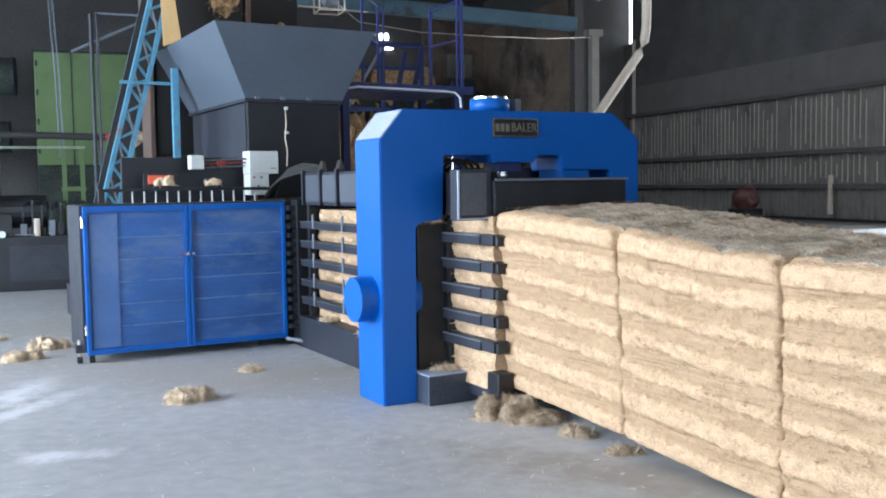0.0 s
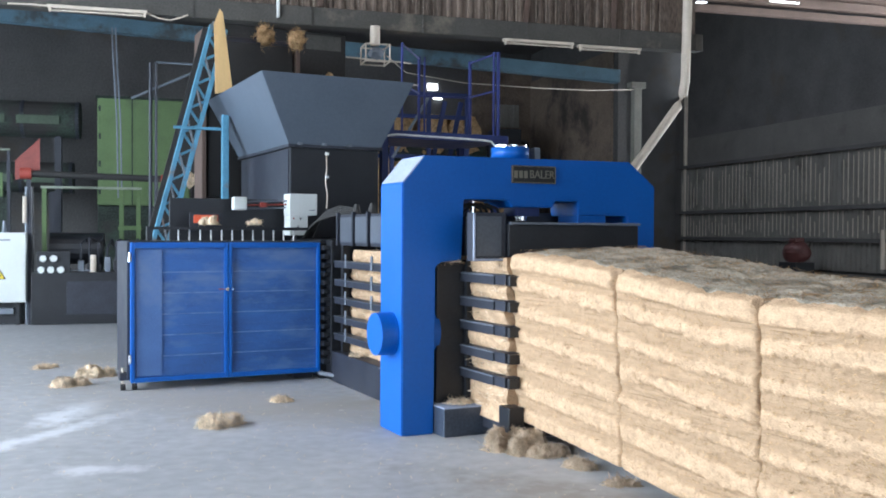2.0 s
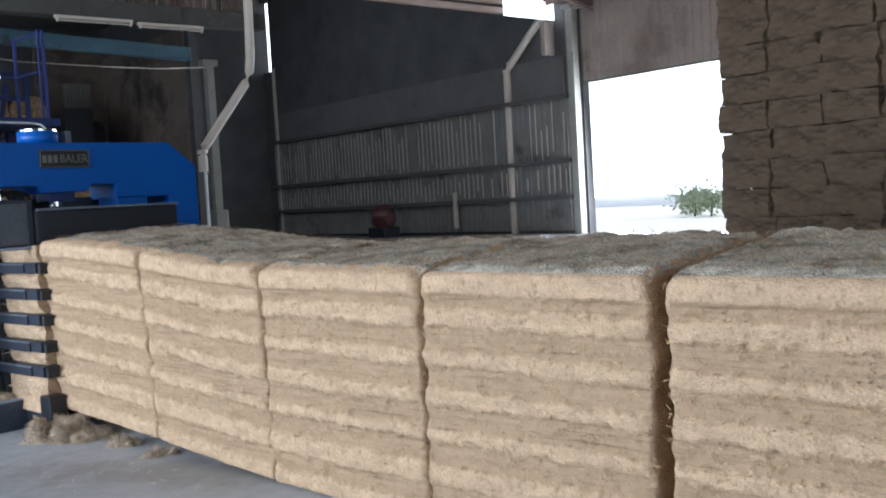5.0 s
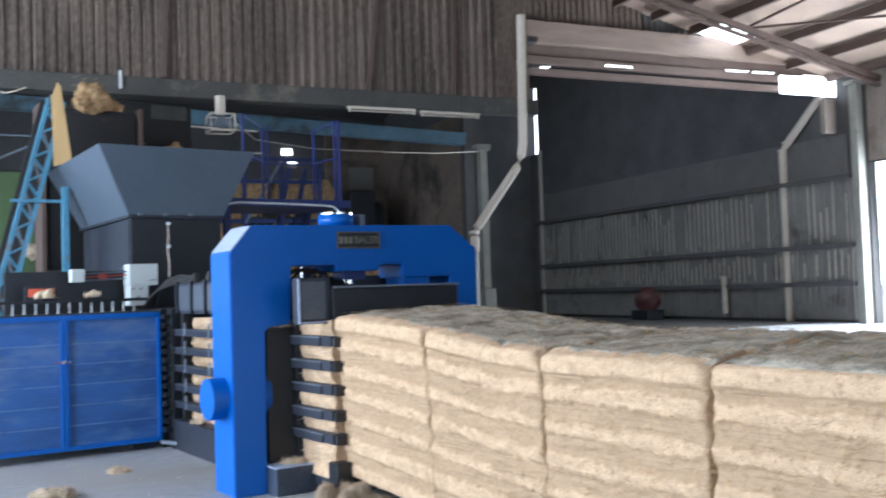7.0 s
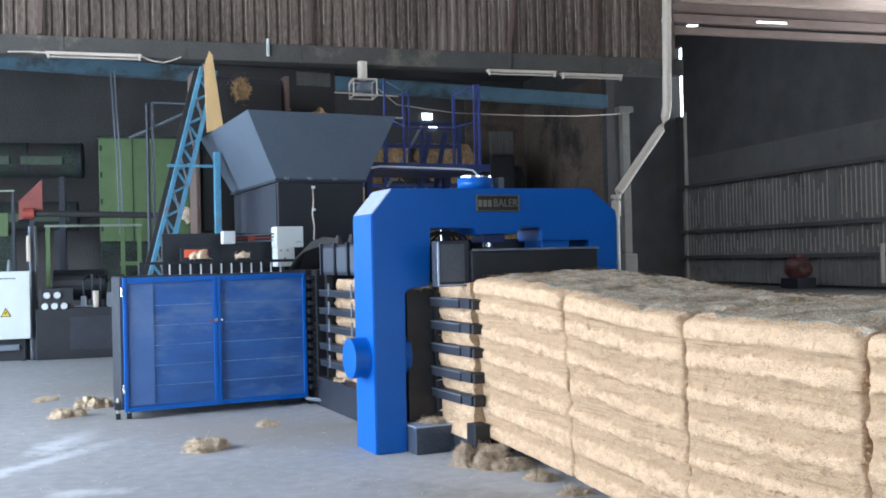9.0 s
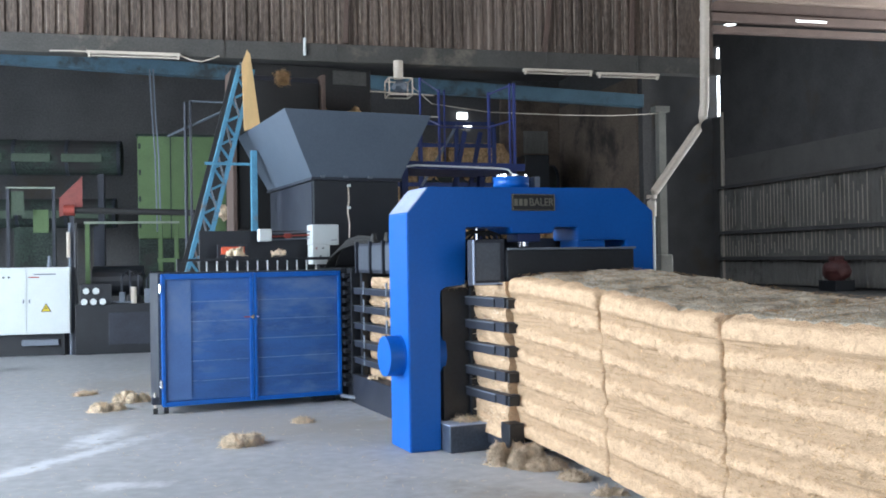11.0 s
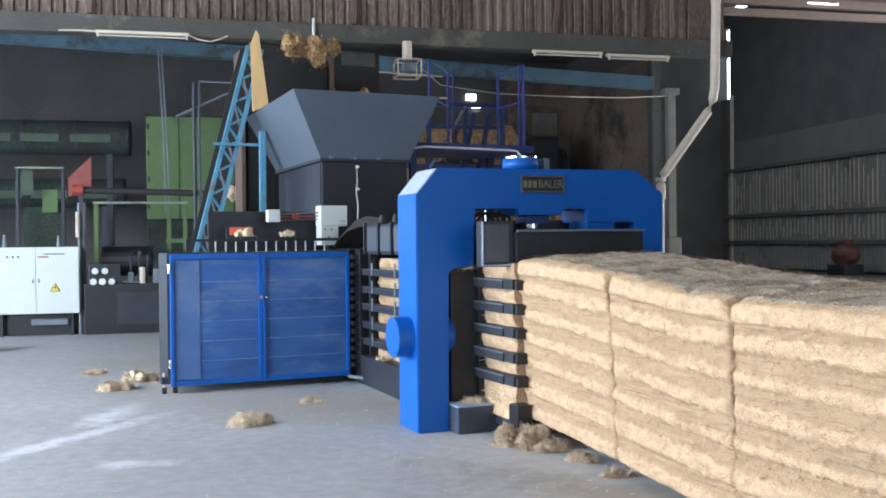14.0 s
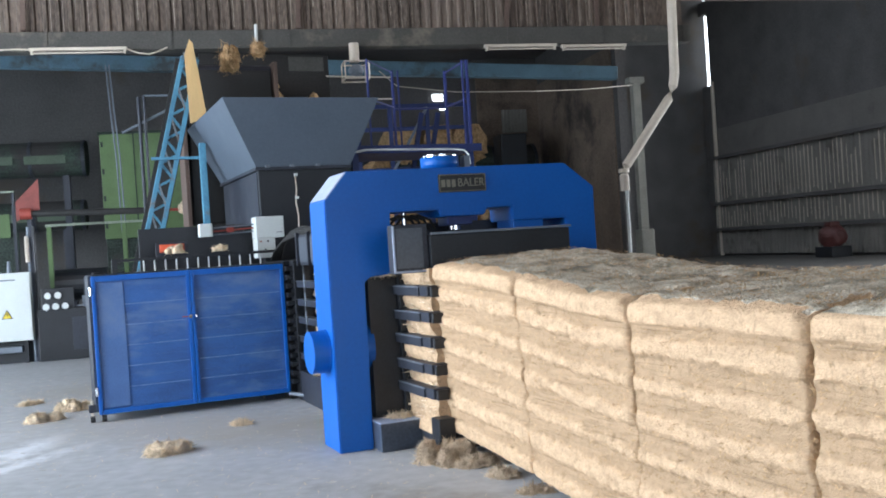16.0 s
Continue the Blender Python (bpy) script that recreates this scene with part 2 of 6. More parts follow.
streak(CONCRETE, (-3.5, -0.75, 0), (-1.75, 1.6, 0), 0.13, (0.70, 0.73, 0.76))
streak(CONCRETE, (-2.5, 0.9, 0), (-2.15, 2.1, 0), 0.18, (0.72, 0.75, 0.78))
streak(CONCRETE, (-2.3, -0.4, 0), (-1.7, -0.45, 0), 0.14, (0.66, 0.68, 0.70))
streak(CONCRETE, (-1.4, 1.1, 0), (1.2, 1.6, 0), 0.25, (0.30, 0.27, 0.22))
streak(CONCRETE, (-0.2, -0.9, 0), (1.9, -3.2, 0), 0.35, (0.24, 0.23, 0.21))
streak(CONCRETE, (-2.6, 3.0, 0), (0.7, 0.3, 0), 0.8, (0.36, 0.342, 0.312))
streak(CONCRETE, (-3.2, 5.5, 0), (-1.0, 4.2, 0), 0.9, (0.33, 0.315, 0.29))
EARTH = mat("pale_earth", (0.66, 0.64, 0.58), 0.9, 0, 0.25, 0.3, 6, 0.3)
SHEET = mat("brown_sheet", (0.128, 0.098, 0.078), 0.6, 0.2, 0.5, 0.9, 30, 0.15, lo=0.38, hi=0.62, stain=(0.21, 0.165, 0.135), stain_at=0.56, stretch=(1, 1, 0.3))
BEAM = mat("grimy_beam", (0.062, 0.06, 0.054), 0.8, 0, 0.35, 2.5, 40, 0.25, stain=(0.16, 0.14, 0.11), stain_at=0.58)
DARKWALL = mat("sooty_wall", (0.085, 0.082, 0.080), 0.9, 0, 0.4, 0.8, 25, 0.2, stain=(0.085, 0.07, 0.055), stain_at=0.56)
PANELWALL = mat("wall_panel", (0.125, 0.118, 0.11), 0.85, 0, 0.25, 1.2, 30, 0.2, stain=(0.08, 0.075, 0.07), stain_at=0.57)
ROOF = mat("roof_sheet", (0.36, 0.27, 0.21), 0.7, 0, 0.25, 0.8, 20, 0.15, stain=(0.2, 0.14, 0.1), stain_at=0.6)
RUST = mat("brown_steel", (0.11, 0.075, 0.06), 0.7, 0.1, 0.3, 3, 40, 0.2)
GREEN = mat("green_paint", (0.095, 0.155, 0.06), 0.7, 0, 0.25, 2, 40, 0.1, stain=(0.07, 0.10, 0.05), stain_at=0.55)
PALE_GREEN = mat("pale_green_paint", (0.24, 0.28, 0.22), 0.7, 0, 0.3, 4, 40, 0.1)
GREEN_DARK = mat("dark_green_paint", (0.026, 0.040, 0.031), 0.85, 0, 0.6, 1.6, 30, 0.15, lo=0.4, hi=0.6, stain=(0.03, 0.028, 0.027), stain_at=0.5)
RED = mat("red_paint", (0.30, 0.05, 0.035), 0.6, 0, 0.25, 4, 40, 0.1)
ORANGE = mat("orange_red_paint", (0.70, 0.12, 0.05), 0.6, 0, 0.2, 5, 40, 0.1)
YELLOW = mat("yellow_paint", (0.75, 0.58, 0.03), 0.5, 0, 0.1, 5, 40, 0.05)
WOOD = mat("raw_board", (0.62, 0.42, 0.19), 0.7, 0, 0.18, 3, 50, 0.15, stretch=(4, 4, 0.6))
RUBBER = mat("black_rubber", (0.02, 0.02, 0.02), 0.7, 0, 0.3, 6, 60, 0.1)
SIGN = mat("sign_plate", (0.022, 0.022, 0.022), 0.4, 0.2, 0.2, 6, 60, 0.05)
BRASS = mat("sign_letters", (0.17, 0.16, 0.125), 0.5, 0.2, 0.15, 6, 60, 0.02)
SHED_WALL = mat("tan_sheet", (0.27, 0.225, 0.19), 0.75, 0.1, 0.3, 0.7, 25, 0.15, stain=(0.17, 0.135, 0.11), stain_at=0.55)
TIMBER = mat("brown_timber", (0.21, 0.155, 0.12), 0.8, 0, 0.3, 2, 40, 0.2, stain=(0.12, 0.09, 0.07), stain_at=0.56, stretch=(0.4, 1, 2))
BROWN_WALL = mat("smoky_brown_wall", (0.17, 0.13, 0.10), 0.9, 0, 0.45, 1.3, 25, 0.2, stain=(0.05, 0.042, 0.037), stain_at=0.52)
DIM_GREEN = mat("dim_green_paint", (0.058, 0.085, 0.055), 0.7, 0, 0.3, 3, 40, 0.1)
BUSH = mat("leaves", (0.44, 0.50, 0.32), 0.7, 0, 0.4, 2, 20, 0.3)
PANE = glow("daylit_gap", (0.95, 0.98, 1.0), 6.0)


# ---- mesh helpers ----
def box(bm, x0, x1, y0, y1, z0, z1, bevel=0.0):
    made = bmesh.ops.create_cube(bm, size=1.0)["verts"]
    for v in made:
        v.co = Vector((x0 + (v.co.x + 0.5) * (x1 - x0), y0 + (v.co.y + 0.5) * (y1 - y0), z0 + (v.co.z + 0.5) * (z1 - z0)))
    if bevel:
        edges = list({e for v in made for e in v.link_edges})
        bmesh.ops.bevel(bm, geom=edges, offset=bevel, segments=2, affect="EDGES", profile=0.6)
    return bm


def rod(bm, a, b, r, seg=10, r2=None):
    a, b = Vector(a), Vector(b)
    m = Matrix.Translation((a + b) / 2) @ (b - a).to_track_quat("Z", "Y").to_matrix().to_4x4()
    bmesh.ops.create_cone(bm, cap_ends=True, segments=seg, radius1=r, radius2=r if r2 is None else r2, depth=(b - a).length, matrix=m)
    return bm


def bar(bm, a, b, w, h=None, bevel=0.0):
    """A rectangular bar from a to b."""
    a, b = Vector(a), Vector(b)
    h = h or w
    made = bmesh.ops.create_cube(bm, size=1.0)["verts"]
    d = b - a
    up = Vector((0, 0, 1)) if abs(d.normalized().z) < 0.95 else Vector((0, 1, 0))
    s = d.cross(up).normalized()
    u = s.cross(d).normalized()
    for v in made:
        v.co = (a + b) / 2 + s * v.co.x * w + d * v.co.y + u * v.co.z * h
    if bevel:
        bmesh.ops.bevel(bm, geom=list({e for v in made for e in v.link_edges}), offset=bevel, segments=1, affect="EDGES")
    return bm


def tube(bm, pts, r, seg=8):
    """A bent pipe through points."""
    pts = [Vector(p) for p in pts]
    rings = []
    for i, p in enumerate(pts):
        d = (pts[min(i + 1, len(pts) - 1)] - pts[max(i - 1, 0)]).normalized()
        up = Vector((0, 0, 1)) if abs(d.z) < 0.9 else Vector((1, 0, 0))
        s = d.cross(up).normalized()
        u = s.cross(d)
        rings.append([bm.verts.new(p + (s * math.cos(k * 2 * math.pi / seg) + u * math.sin(k * 2 * math.pi / seg)) * r) for k in range(seg)])
    for a, b in zip(rings, rings[1:]):
        for k in range(seg):
            bm.faces.new((a[k], a[(k + 1) % seg], b[(k + 1) % seg], b[k]))
    bm.faces.new(rings[0][::-1])
    bm.faces.new(rings[-1])
    bmesh.ops.recalc_face_normals(bm, faces=bm.faces)
    return bm


def prism(bm, outline, y0, y1, bevel=0.0):
    """An outline in x and z, drawn out from y0 to y1."""
    front = [bm.verts.new((x, y0, z)) for x, z in outline]
    back = [bm.verts.new((x, y1, z)) for x, z in outline]
    n = len(outline)
    faces = [bm.faces.new(front), bm.faces.new(back[::-1])]
    for i in range(n):
        faces.append(bm.faces.new((front[i], back[i], back[(i + 1) % n], front[(i + 1) % n])))
    bmesh.ops.recalc_face_normals(bm, faces=faces)
    if bevel:
        edges = [e for e in bm.edges if e.calc_face_angle(0) > 0.3]
        bmesh.ops.bevel(bm, geom=edges, offset=bevel, segments=2, affect="EDGES")
    return bm


def slab(bm, corners, thick):
    """A flat plate on the given corners, thickened away from its normal."""
    vs = [Vector(c) for c in corners]
    n = (vs[1] - vs[0]).cross(vs[2] - vs[0]).normalized() * thick
    a, b = [bm.verts.new(v) for v in vs], [bm.verts.new(v - n) for v in vs]
    bm.faces.new(a)
    bm.faces.new(b[::-1])
    for i in range(len(vs)):
        j = (i + 1) % len(vs)
        bm.faces.new((a[j], a[i], b[i], b[j]))
    return bm


BASE = {}


def thing(name, base, label, category, group="", frame_=I4):
    ob = new(name)
    ob.empty_display_size = 0.1
    ob.matrix_world = frame_ @ Matrix.Translation(base)
    BASE[ob] = Vector(base)
    return tagged(ob, label, category, group)


def mesh_of(name, bm, material, smooth=False):
    me = bpy.data.meshes.new(name)
    bm.to_mesh(me)
    bm.free()
    me.materials.append(material)
    if smooth:
        me.shade_smooth()
    return me


def part(name, bm, material, parent, label="", smooth=False, kind=""):
    """One mesh under a thing or a part; its coordinates are those of the thing's space."""
    root = parent
    while root.parent:
        root = root.parent
    bmesh.ops.translate(bm, verts=bm.verts, vec=-BASE[root])
    ob = new(name, mesh_of(name, bm, material, smooth))
    ob.parent = parent
    return tagged(ob, label, kind=kind)


def whole(name, bm, material, label, category, frame_=I4, group="", kind="", base=(0, 0, 0), smooth=False):
    """A thing that is one mesh."""
    bmesh.ops.translate(bm, verts=bm.verts, vec=-Vector(base))
    ob = new(name, mesh_of(name, bm, material, smooth))
    ob.matrix_world = frame_ @ Matrix.Translation(base)
    BASE[ob] = Vector(base)
    return tagged(ob, label, category, group, kind)


def nb():
    return bmesh.new()


def sheet_profile(bm, along0, along1, z0, z1, at, pitch=0.17, deep=0.035, axis="x", thick=0.0):
    """Trapezoidal sheet, ribs upright, at a wall plane."""
    cols, a, k = [], along0, 0
    steps = ((0.0, 0.0), (0.52, 0.0), (0.62, 1.0), (0.90, 1.0))
    while a < along1:
        for f, d in steps:
            cols.append((min(a + f * pitch, along1), -deep * d))
        a += pitch
    prev = None
    for c, d in cols:
        p = (c, at + d) if axis == "x" else (at + d, c)
        pair = (bm.verts.new((*p, z0)), bm.verts.new((*p, z1)))
        if prev:
            bm.faces.new((prev[0], pair[0], pair[1], prev[1]))
        prev = pair
    return bm


def lump(bm, centre, size, seed, cuts=3, rough=0.35):
    """An uneven tuft."""
    made = bmesh.ops.create_icosphere(bm, subdivisions=cuts, radius=1.0)["verts"]
    for v in made:
        n = v.co.normalized()
        d = 1 + rough * noise.noise(n * 1.6 + Vector((seed, 0, seed * 2))) * 1.6 + rough * 0.5 * noise.noise(n * 5 + Vector((0, seed, 0)))
        v.co = Vector(centre) + Vector((n.x * size[0], n.y * size[1], n.z * size[2])) * d
    return bm


def strands(bm, count, place, length, width, rng, lie=0.5):
    """Short stalks scattered by place(rng), which gives a point and a normal."""
    for _ in range(count):
        p, nrm = place(rng)
        d = Vector((rng.gauss(0, 1), rng.gauss(0, 1), rng.gauss(0, 0.6)))
        d = (d - d.dot(nrm) * nrm * (1 - lie)).normalized()
        if d.dot(nrm) < 0:
            d = -d
        ln = length * rng.uniform(0.5, 1.4)
        s = d.cross(nrm)
        s = (s.normalized() if s.length > 1e-3 else Vector((0, 0, 1))) * width
        mid = p + d * ln * 0.5 + nrm * ln * 0.12
        a, b, c = bm.verts.new(p - s), bm.verts.new(p + s), bm.verts.new(mid + s)
        e, f = bm.verts.new(mid - s), bm.verts.new(p + d * ln)
        bm.faces.new((a, b, c, e))
        bm.faces.new((e, c, f))
    return bm


# ---- hall: ground, floor, walls, roof ----
whole("ground", box(nb(), -400, 400, -400, 400, -0.5, -0.03), EARTH, "pale dry earth outside the hall", "ground", B, kind="structure")
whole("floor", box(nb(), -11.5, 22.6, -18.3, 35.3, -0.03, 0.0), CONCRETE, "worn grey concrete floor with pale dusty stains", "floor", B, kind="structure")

# floor sheet coloured dark so the back hall looks unlit under its fill
whole("floor_back", box(nb(), 7.5, 22.3, 15.9, 34.8, 0.0, 0.012), mat("dim_floor", (0.06, 0.056, 0.05), 0.95, 0, 0.4, 1.2, 20, 0.3), "dark floor sheet of the back hall, coloured for its dimness", "floor", B, kind="structure")

# side wall with the doorway, far
bm = nb()
for y0, y1, z0, z1 in ((-18.3, 5.5, 0, 7.7), (5.5, 14.12, 4.9, 7.7), (14.12, 34.05, 0, 12.0), (34.05, 34.8, 0, 8.0), (34.05, 34.8, 11.4, 12.0)):
    box(bm, 22.3, 22.6, y0, y1, z0, z1)
whole("wall_east", bm, DARKWALL, "sooty dark side wall with an open doorway", "wall", B, kind="structure")
bm = sheet_profile(nb(), -18.0, 14.08, 4.92, 7.7, 22.29, 0.3, 0.03, axis="y")
whole("wall_east_sheet", bm, SHED_WALL, "tan sheet wall above the doorway", "wall", B, kind="structure")
whole("wall_north", box(nb(), 7.4, 22.6, 34.8, 35.1, 0, 12.5), DARKWALL, "dark end wall of the back hall", "wall", B, kind="structure")
whole("wall_inner", box(nb(), 7.3, 7.5, 11.2, 34.8, 0, 12.5), DARKWALL, "dark wall between the back hall and the annex", "wall", B, kind="structure")
bm = nb()
# the hole from y 8.2 to 15.6 is added for the annex fill
for y0, y1, z0, z1 in ((-18.3, -6.8, 0, 7.7), (-6.8, 4.2, 6.5, 7.7), (4.2, 8.2, 0, 7.7), (8.2, 15.6, 5.4, 7.7), (15.6, 16.3, 0, 7.7)):
    box(bm, -11.5, -11.2, y0, y1, z0, z1)
whole("wall_west", bm, DARKWALL, "dark side wall with a wide open gateway", "wall", B, kind="structure")
bm = nb()
for x0, x1, z0, z1 in ((-11.2, -2, 0, 12.0), (-2, 8, 6.5, 12.0), (8, 22.3, 0, 12.0)):
    box(bm, x0, x1, -18.3, -18.0, z0, z1)
whole("wall_south", bm, DARKWALL, "dark end wall with an open gateway", "wall", B, kind="structure")

# sheet wall above the open side, on its beam
bm = sheet_profile(nb(), -11.2, 6.35, 4.76, 11.8, 7.86)
whole("wall_upper", bm, SHEET, "brown corrugated sheet wall above the beam", "wall", B, kind="structure")
whole("wall_upper_backing", box(nb(), -11.2, 7.0, 7.9, 7.98, 4.5, 11.8), DARKWALL, "dark backing of the sheet wall", "wall", B, kind="structure")
whole("trim_corner_board", box(nb(), 6.35, 7.0, 7.80, 7.89, 4.76, 11.8), SHEET, "brown corner sheet of the upper wall", "trim", B, kind="structure")
bm = box(nb(), -11.2, 7.05, 7.62, 7.85, 4.48, 4.755, 0.015)
for x in (-10, -8.2, -6.4, -4.6, -2.9, -1.2, 0.5, 2.2, 3.9, 5.5, 6.9):
    box(bm, x, x + 0.03, 7.605, 7.622, 4.47, 4.75)
whole("trim_beam", bm, BEAM, "grimy concrete beam carrying the sheet wall", "beam", B, kind="structure")

# pale strips stand in for light leaking and glinting along the sheet ribs
rng = random.Random(8)
bm = nb()
x = -11.1
while x < 6.3:
    if rng.random() < (0.9 if x > -1 else 0.6):
        z0 = 4.78 + rng.random() ** 5 * 0.5
        z1 = z0 + 0.6 + rng.random() * 1.2
        box(bm, x + 0.105, x + 0.105 + rng.uniform(0.004, 0.011), 7.814, 7.822, z0, z1)
        if rng.random() < 0.2:
            box(bm, x + 0.108, x + 0.116, 7.814, 7.822, z1 + 0.2, z1 + 0.2 + rng.uniform(0.1, 0.6))
    x += 0.17
whole("trim_sheet_light_lines", bm, mat("sheet_light_strip", (0.36, 0.31, 0.255), 0.6, 0.1, 0.5, 5, 40, 0.05, stain=(0.15, 0.12, 0.095), stain_at=0.5), "pale strips on the sheet ribs, standing in for light along the laps", "trim", B, kind="structure")

bm = nb()
for a, b in (((0.66, 4.8), (0.78, 7.6)), ((3.93, 4.78), (4.30, 7.8)), ((5.47, 4.78), (5.60, 8.5)), ((-3.2, 4.8), (-3.1, 7.4))):
    bar(bm, (a[0], 7.77, a[1]), (b[0], 7.77, b[1]), 0.07, 0.05)
whole("trim_wall_posts", bm, RUST, "dark steel posts on the sheet wall", "post", B, kind="structure")

# annex behind the beam
whole("wall_annex_lining", box(nb(), 5.7, 7.29, 15.93, 15.998, 1.5, 5.55), BROWN_WALL, "smoky brown boards on the annex wall", "wall", B, kind="structure")
whole("wall_annex_patch", sheet_profile(nb(), 6.3, 6.95, 4.05, 4.62, 15.92, 0.09, 0.02), RIBBED, "small ribbed sheet patch on the annex wall", "wall", B, kind="structure")
whole("wall_inner_lining", box(nb(), 7.255, 7.297, 11.4, 15.9, 0.2, 5.2), BROWN_WALL, "smoky brown boards on the inner wall", "wall", B, kind="structure")
whole("wall_annex", box(nb(), -11.2, 7.3, 16.0, 16.3, 0, 6.2), DARKWALL, "dark back wall of the annex", "wall", B, kind="structure")
whole("ceiling_annex", box(nb(), -11.2, 7.3, 7.98, 16.0, 5.9, 6.0), DARKWALL, "dark ceiling of the annex", "ceiling", B, kind="structure")
bm = bar(nb(), (-11, 11.0, 5.32), (7.2, 11.0, 4.58), 0.2, 0.26, 0.01)
whole("trim_crane_beam", bm, GIRDER_BLUE, "faded light blue steel girder", "beam", B, kind="structure")

# back hall: lintel, sheet above it
bm = nb()
whole("trim_lintel_timber", box(nb(), 7.3, 22.2, 15.32, 15.62, 8.06, 8.68, 0.03), TIMBER, "thick brown timber lintel", "lintel", B, kind="structure")
for y, z0, z1, d in ((15.5, 7.75, 8.05, 0.2), (15.4, 7.5, 7.72, 0.25), (15.45, 7.22, 7.40, 0.2)):
    box(bm, 7.3, 22.3, y, y + d, z0, z1, 0.01)
whole("trim_lintel", bm, RUST, "brown steel door track and lintel", "lintel", B, kind="structure")
bm = sheet_profile(nb(), 7.3, 15.2, 8.65, 11.8, 15.55, 0.2)
whole("wall_gable", bm, SHEET, "brown corrugated gable sheet", "wall", B, kind="structure")
# dark sheet put in place of the unlit open gap above the lintel
bm = sheet_profile(nb(), 15.2, 22.3, 8.65, 9.6, 15.65, 0.2)
whole("wall_gable_gap", bm, DARKWALL, "dark sheet standing in for the open gap above the lintel", "wall", B, kind="structure")

whole("backdrop", box(nb(), 120, 120.5, -160, 330, -0.03, 80), glow("pale_sky", (0.93, 0.97, 1.0), 4.5), "bright hazy sky beyond the doorway", "sky", B, kind="structure")

# roof of the great hall
def roof_z(x):
    return 7.75 + 0.217 * (22.3 - x)


bm = slab(nb(), ((22.7, -18.3, roof_z(22.7)), (3.0, -18.3, roof_z(3)), (3.0, 15.9, roof_z(3)), (22.7, 15.9, roof_z(22.7))), 0.06)
slab(bm, ((3.0, -18.3, roof_z(3)), (-11.6, -18.3, 7.6), (-11.6, 15.9, 7.6), (3.0, 15.9, roof_z(3))), 0.06)
whole("ceiling", bm, ROOF, "tan sheet roof seen from below", "roof", B, kind="structure")
# the hole between x 9.4 and 13.6 is added for the fill lamp
bm = box(nb(), 7.2, 9.4, 15.9, 35.2, 12.4, 12.5)
box(bm, 13.6, 22.7, 15.9, 35.2, 12.4, 12.5)
box(bm, 9.4, 13.6, 15.9, 19.4, 12.4, 12.5)
box(bm, 9.4, 13.6, 28.6, 35.2, 12.4, 12.5)
whole("ceiling_back", bm, DARKWALL, "dark roof of the back hall with a hole added for the fill lamp", "roof", B, kind="structure")
bm = nb()
for x in (21.9, 20.4, 18.9, 16.75, 15.4, 14.1, 12.4, 10.7, 9.0, 7.3, 5.6, 4.0):
    bar(bm, (x, -18, roof_z(x) - 0.17), (x, 15.3, roof_z(x) - 0.17), 0.12, 0.24)
whole("ceiling_purlins", bm, RUST, "dark steel purlins under the roof", "purlin", B, kind="structure")
bm = nb()
for y in (13.5, 8.0, 1.5, -5.0, -11.5):
    bar(bm, (22.2, y, roof_z(22.2) - 0.45), (3.0, y, roof_z(3.0) - 0.45), 0.16, 0.16)
    bar(bm, (22.2, y, roof_z(22.2) - 0.66), (3.0, y, roof_z(3.0) - 0.70), 0.12, 0.09)
    for k in range(16):
        xa, xb = 21.8 - 1.2 * k, 21.2 - 1.2 * k
        bar(bm, (xa, y, roof_z(xa) - 0.46), (xb, y, roof_z(xb) - 0.67), 0.05)
        bar(bm, (xb, y, roof_z(xb) - 0.67), (xb - 0.6, y, roof_z(xb - 0.6) - 0.46), 0.05)
for xa, ya, xb, yb in ((17.3, 13.5, 16.7, 8.0), (17.4, 13.5, 20.4, 8.0), (16.7, 8.0, 20.4, 1.5)):
    bar(bm, (xa, ya, roof_z(xa) - 0.36), (xb, yb, roof_z(xb) - 0.36), 0.06)
whole("ceiling_rafters", bm, RUST, "brown steel rafters", "rafter", B, kind="structure")

# ---- the press: yoke, channel, hopper ----
YOKE = ((0, 0), (0.25, 0), (0.262, 1.19), (0.30, 1.225), (0.47, 1.24), (0.485, 1.68), (0.86, 1.68), (0.88, 1.63), (1.24, 1.63), (1.26, 1.68),
        (1.47, 1.68), (1.47, 1.575), (1.93, 1.575), (1.93, 0), (2.2, 0), (2.2, 1.81), (1.95, 2.0), (0.17, 1.985), (0, 1.785))


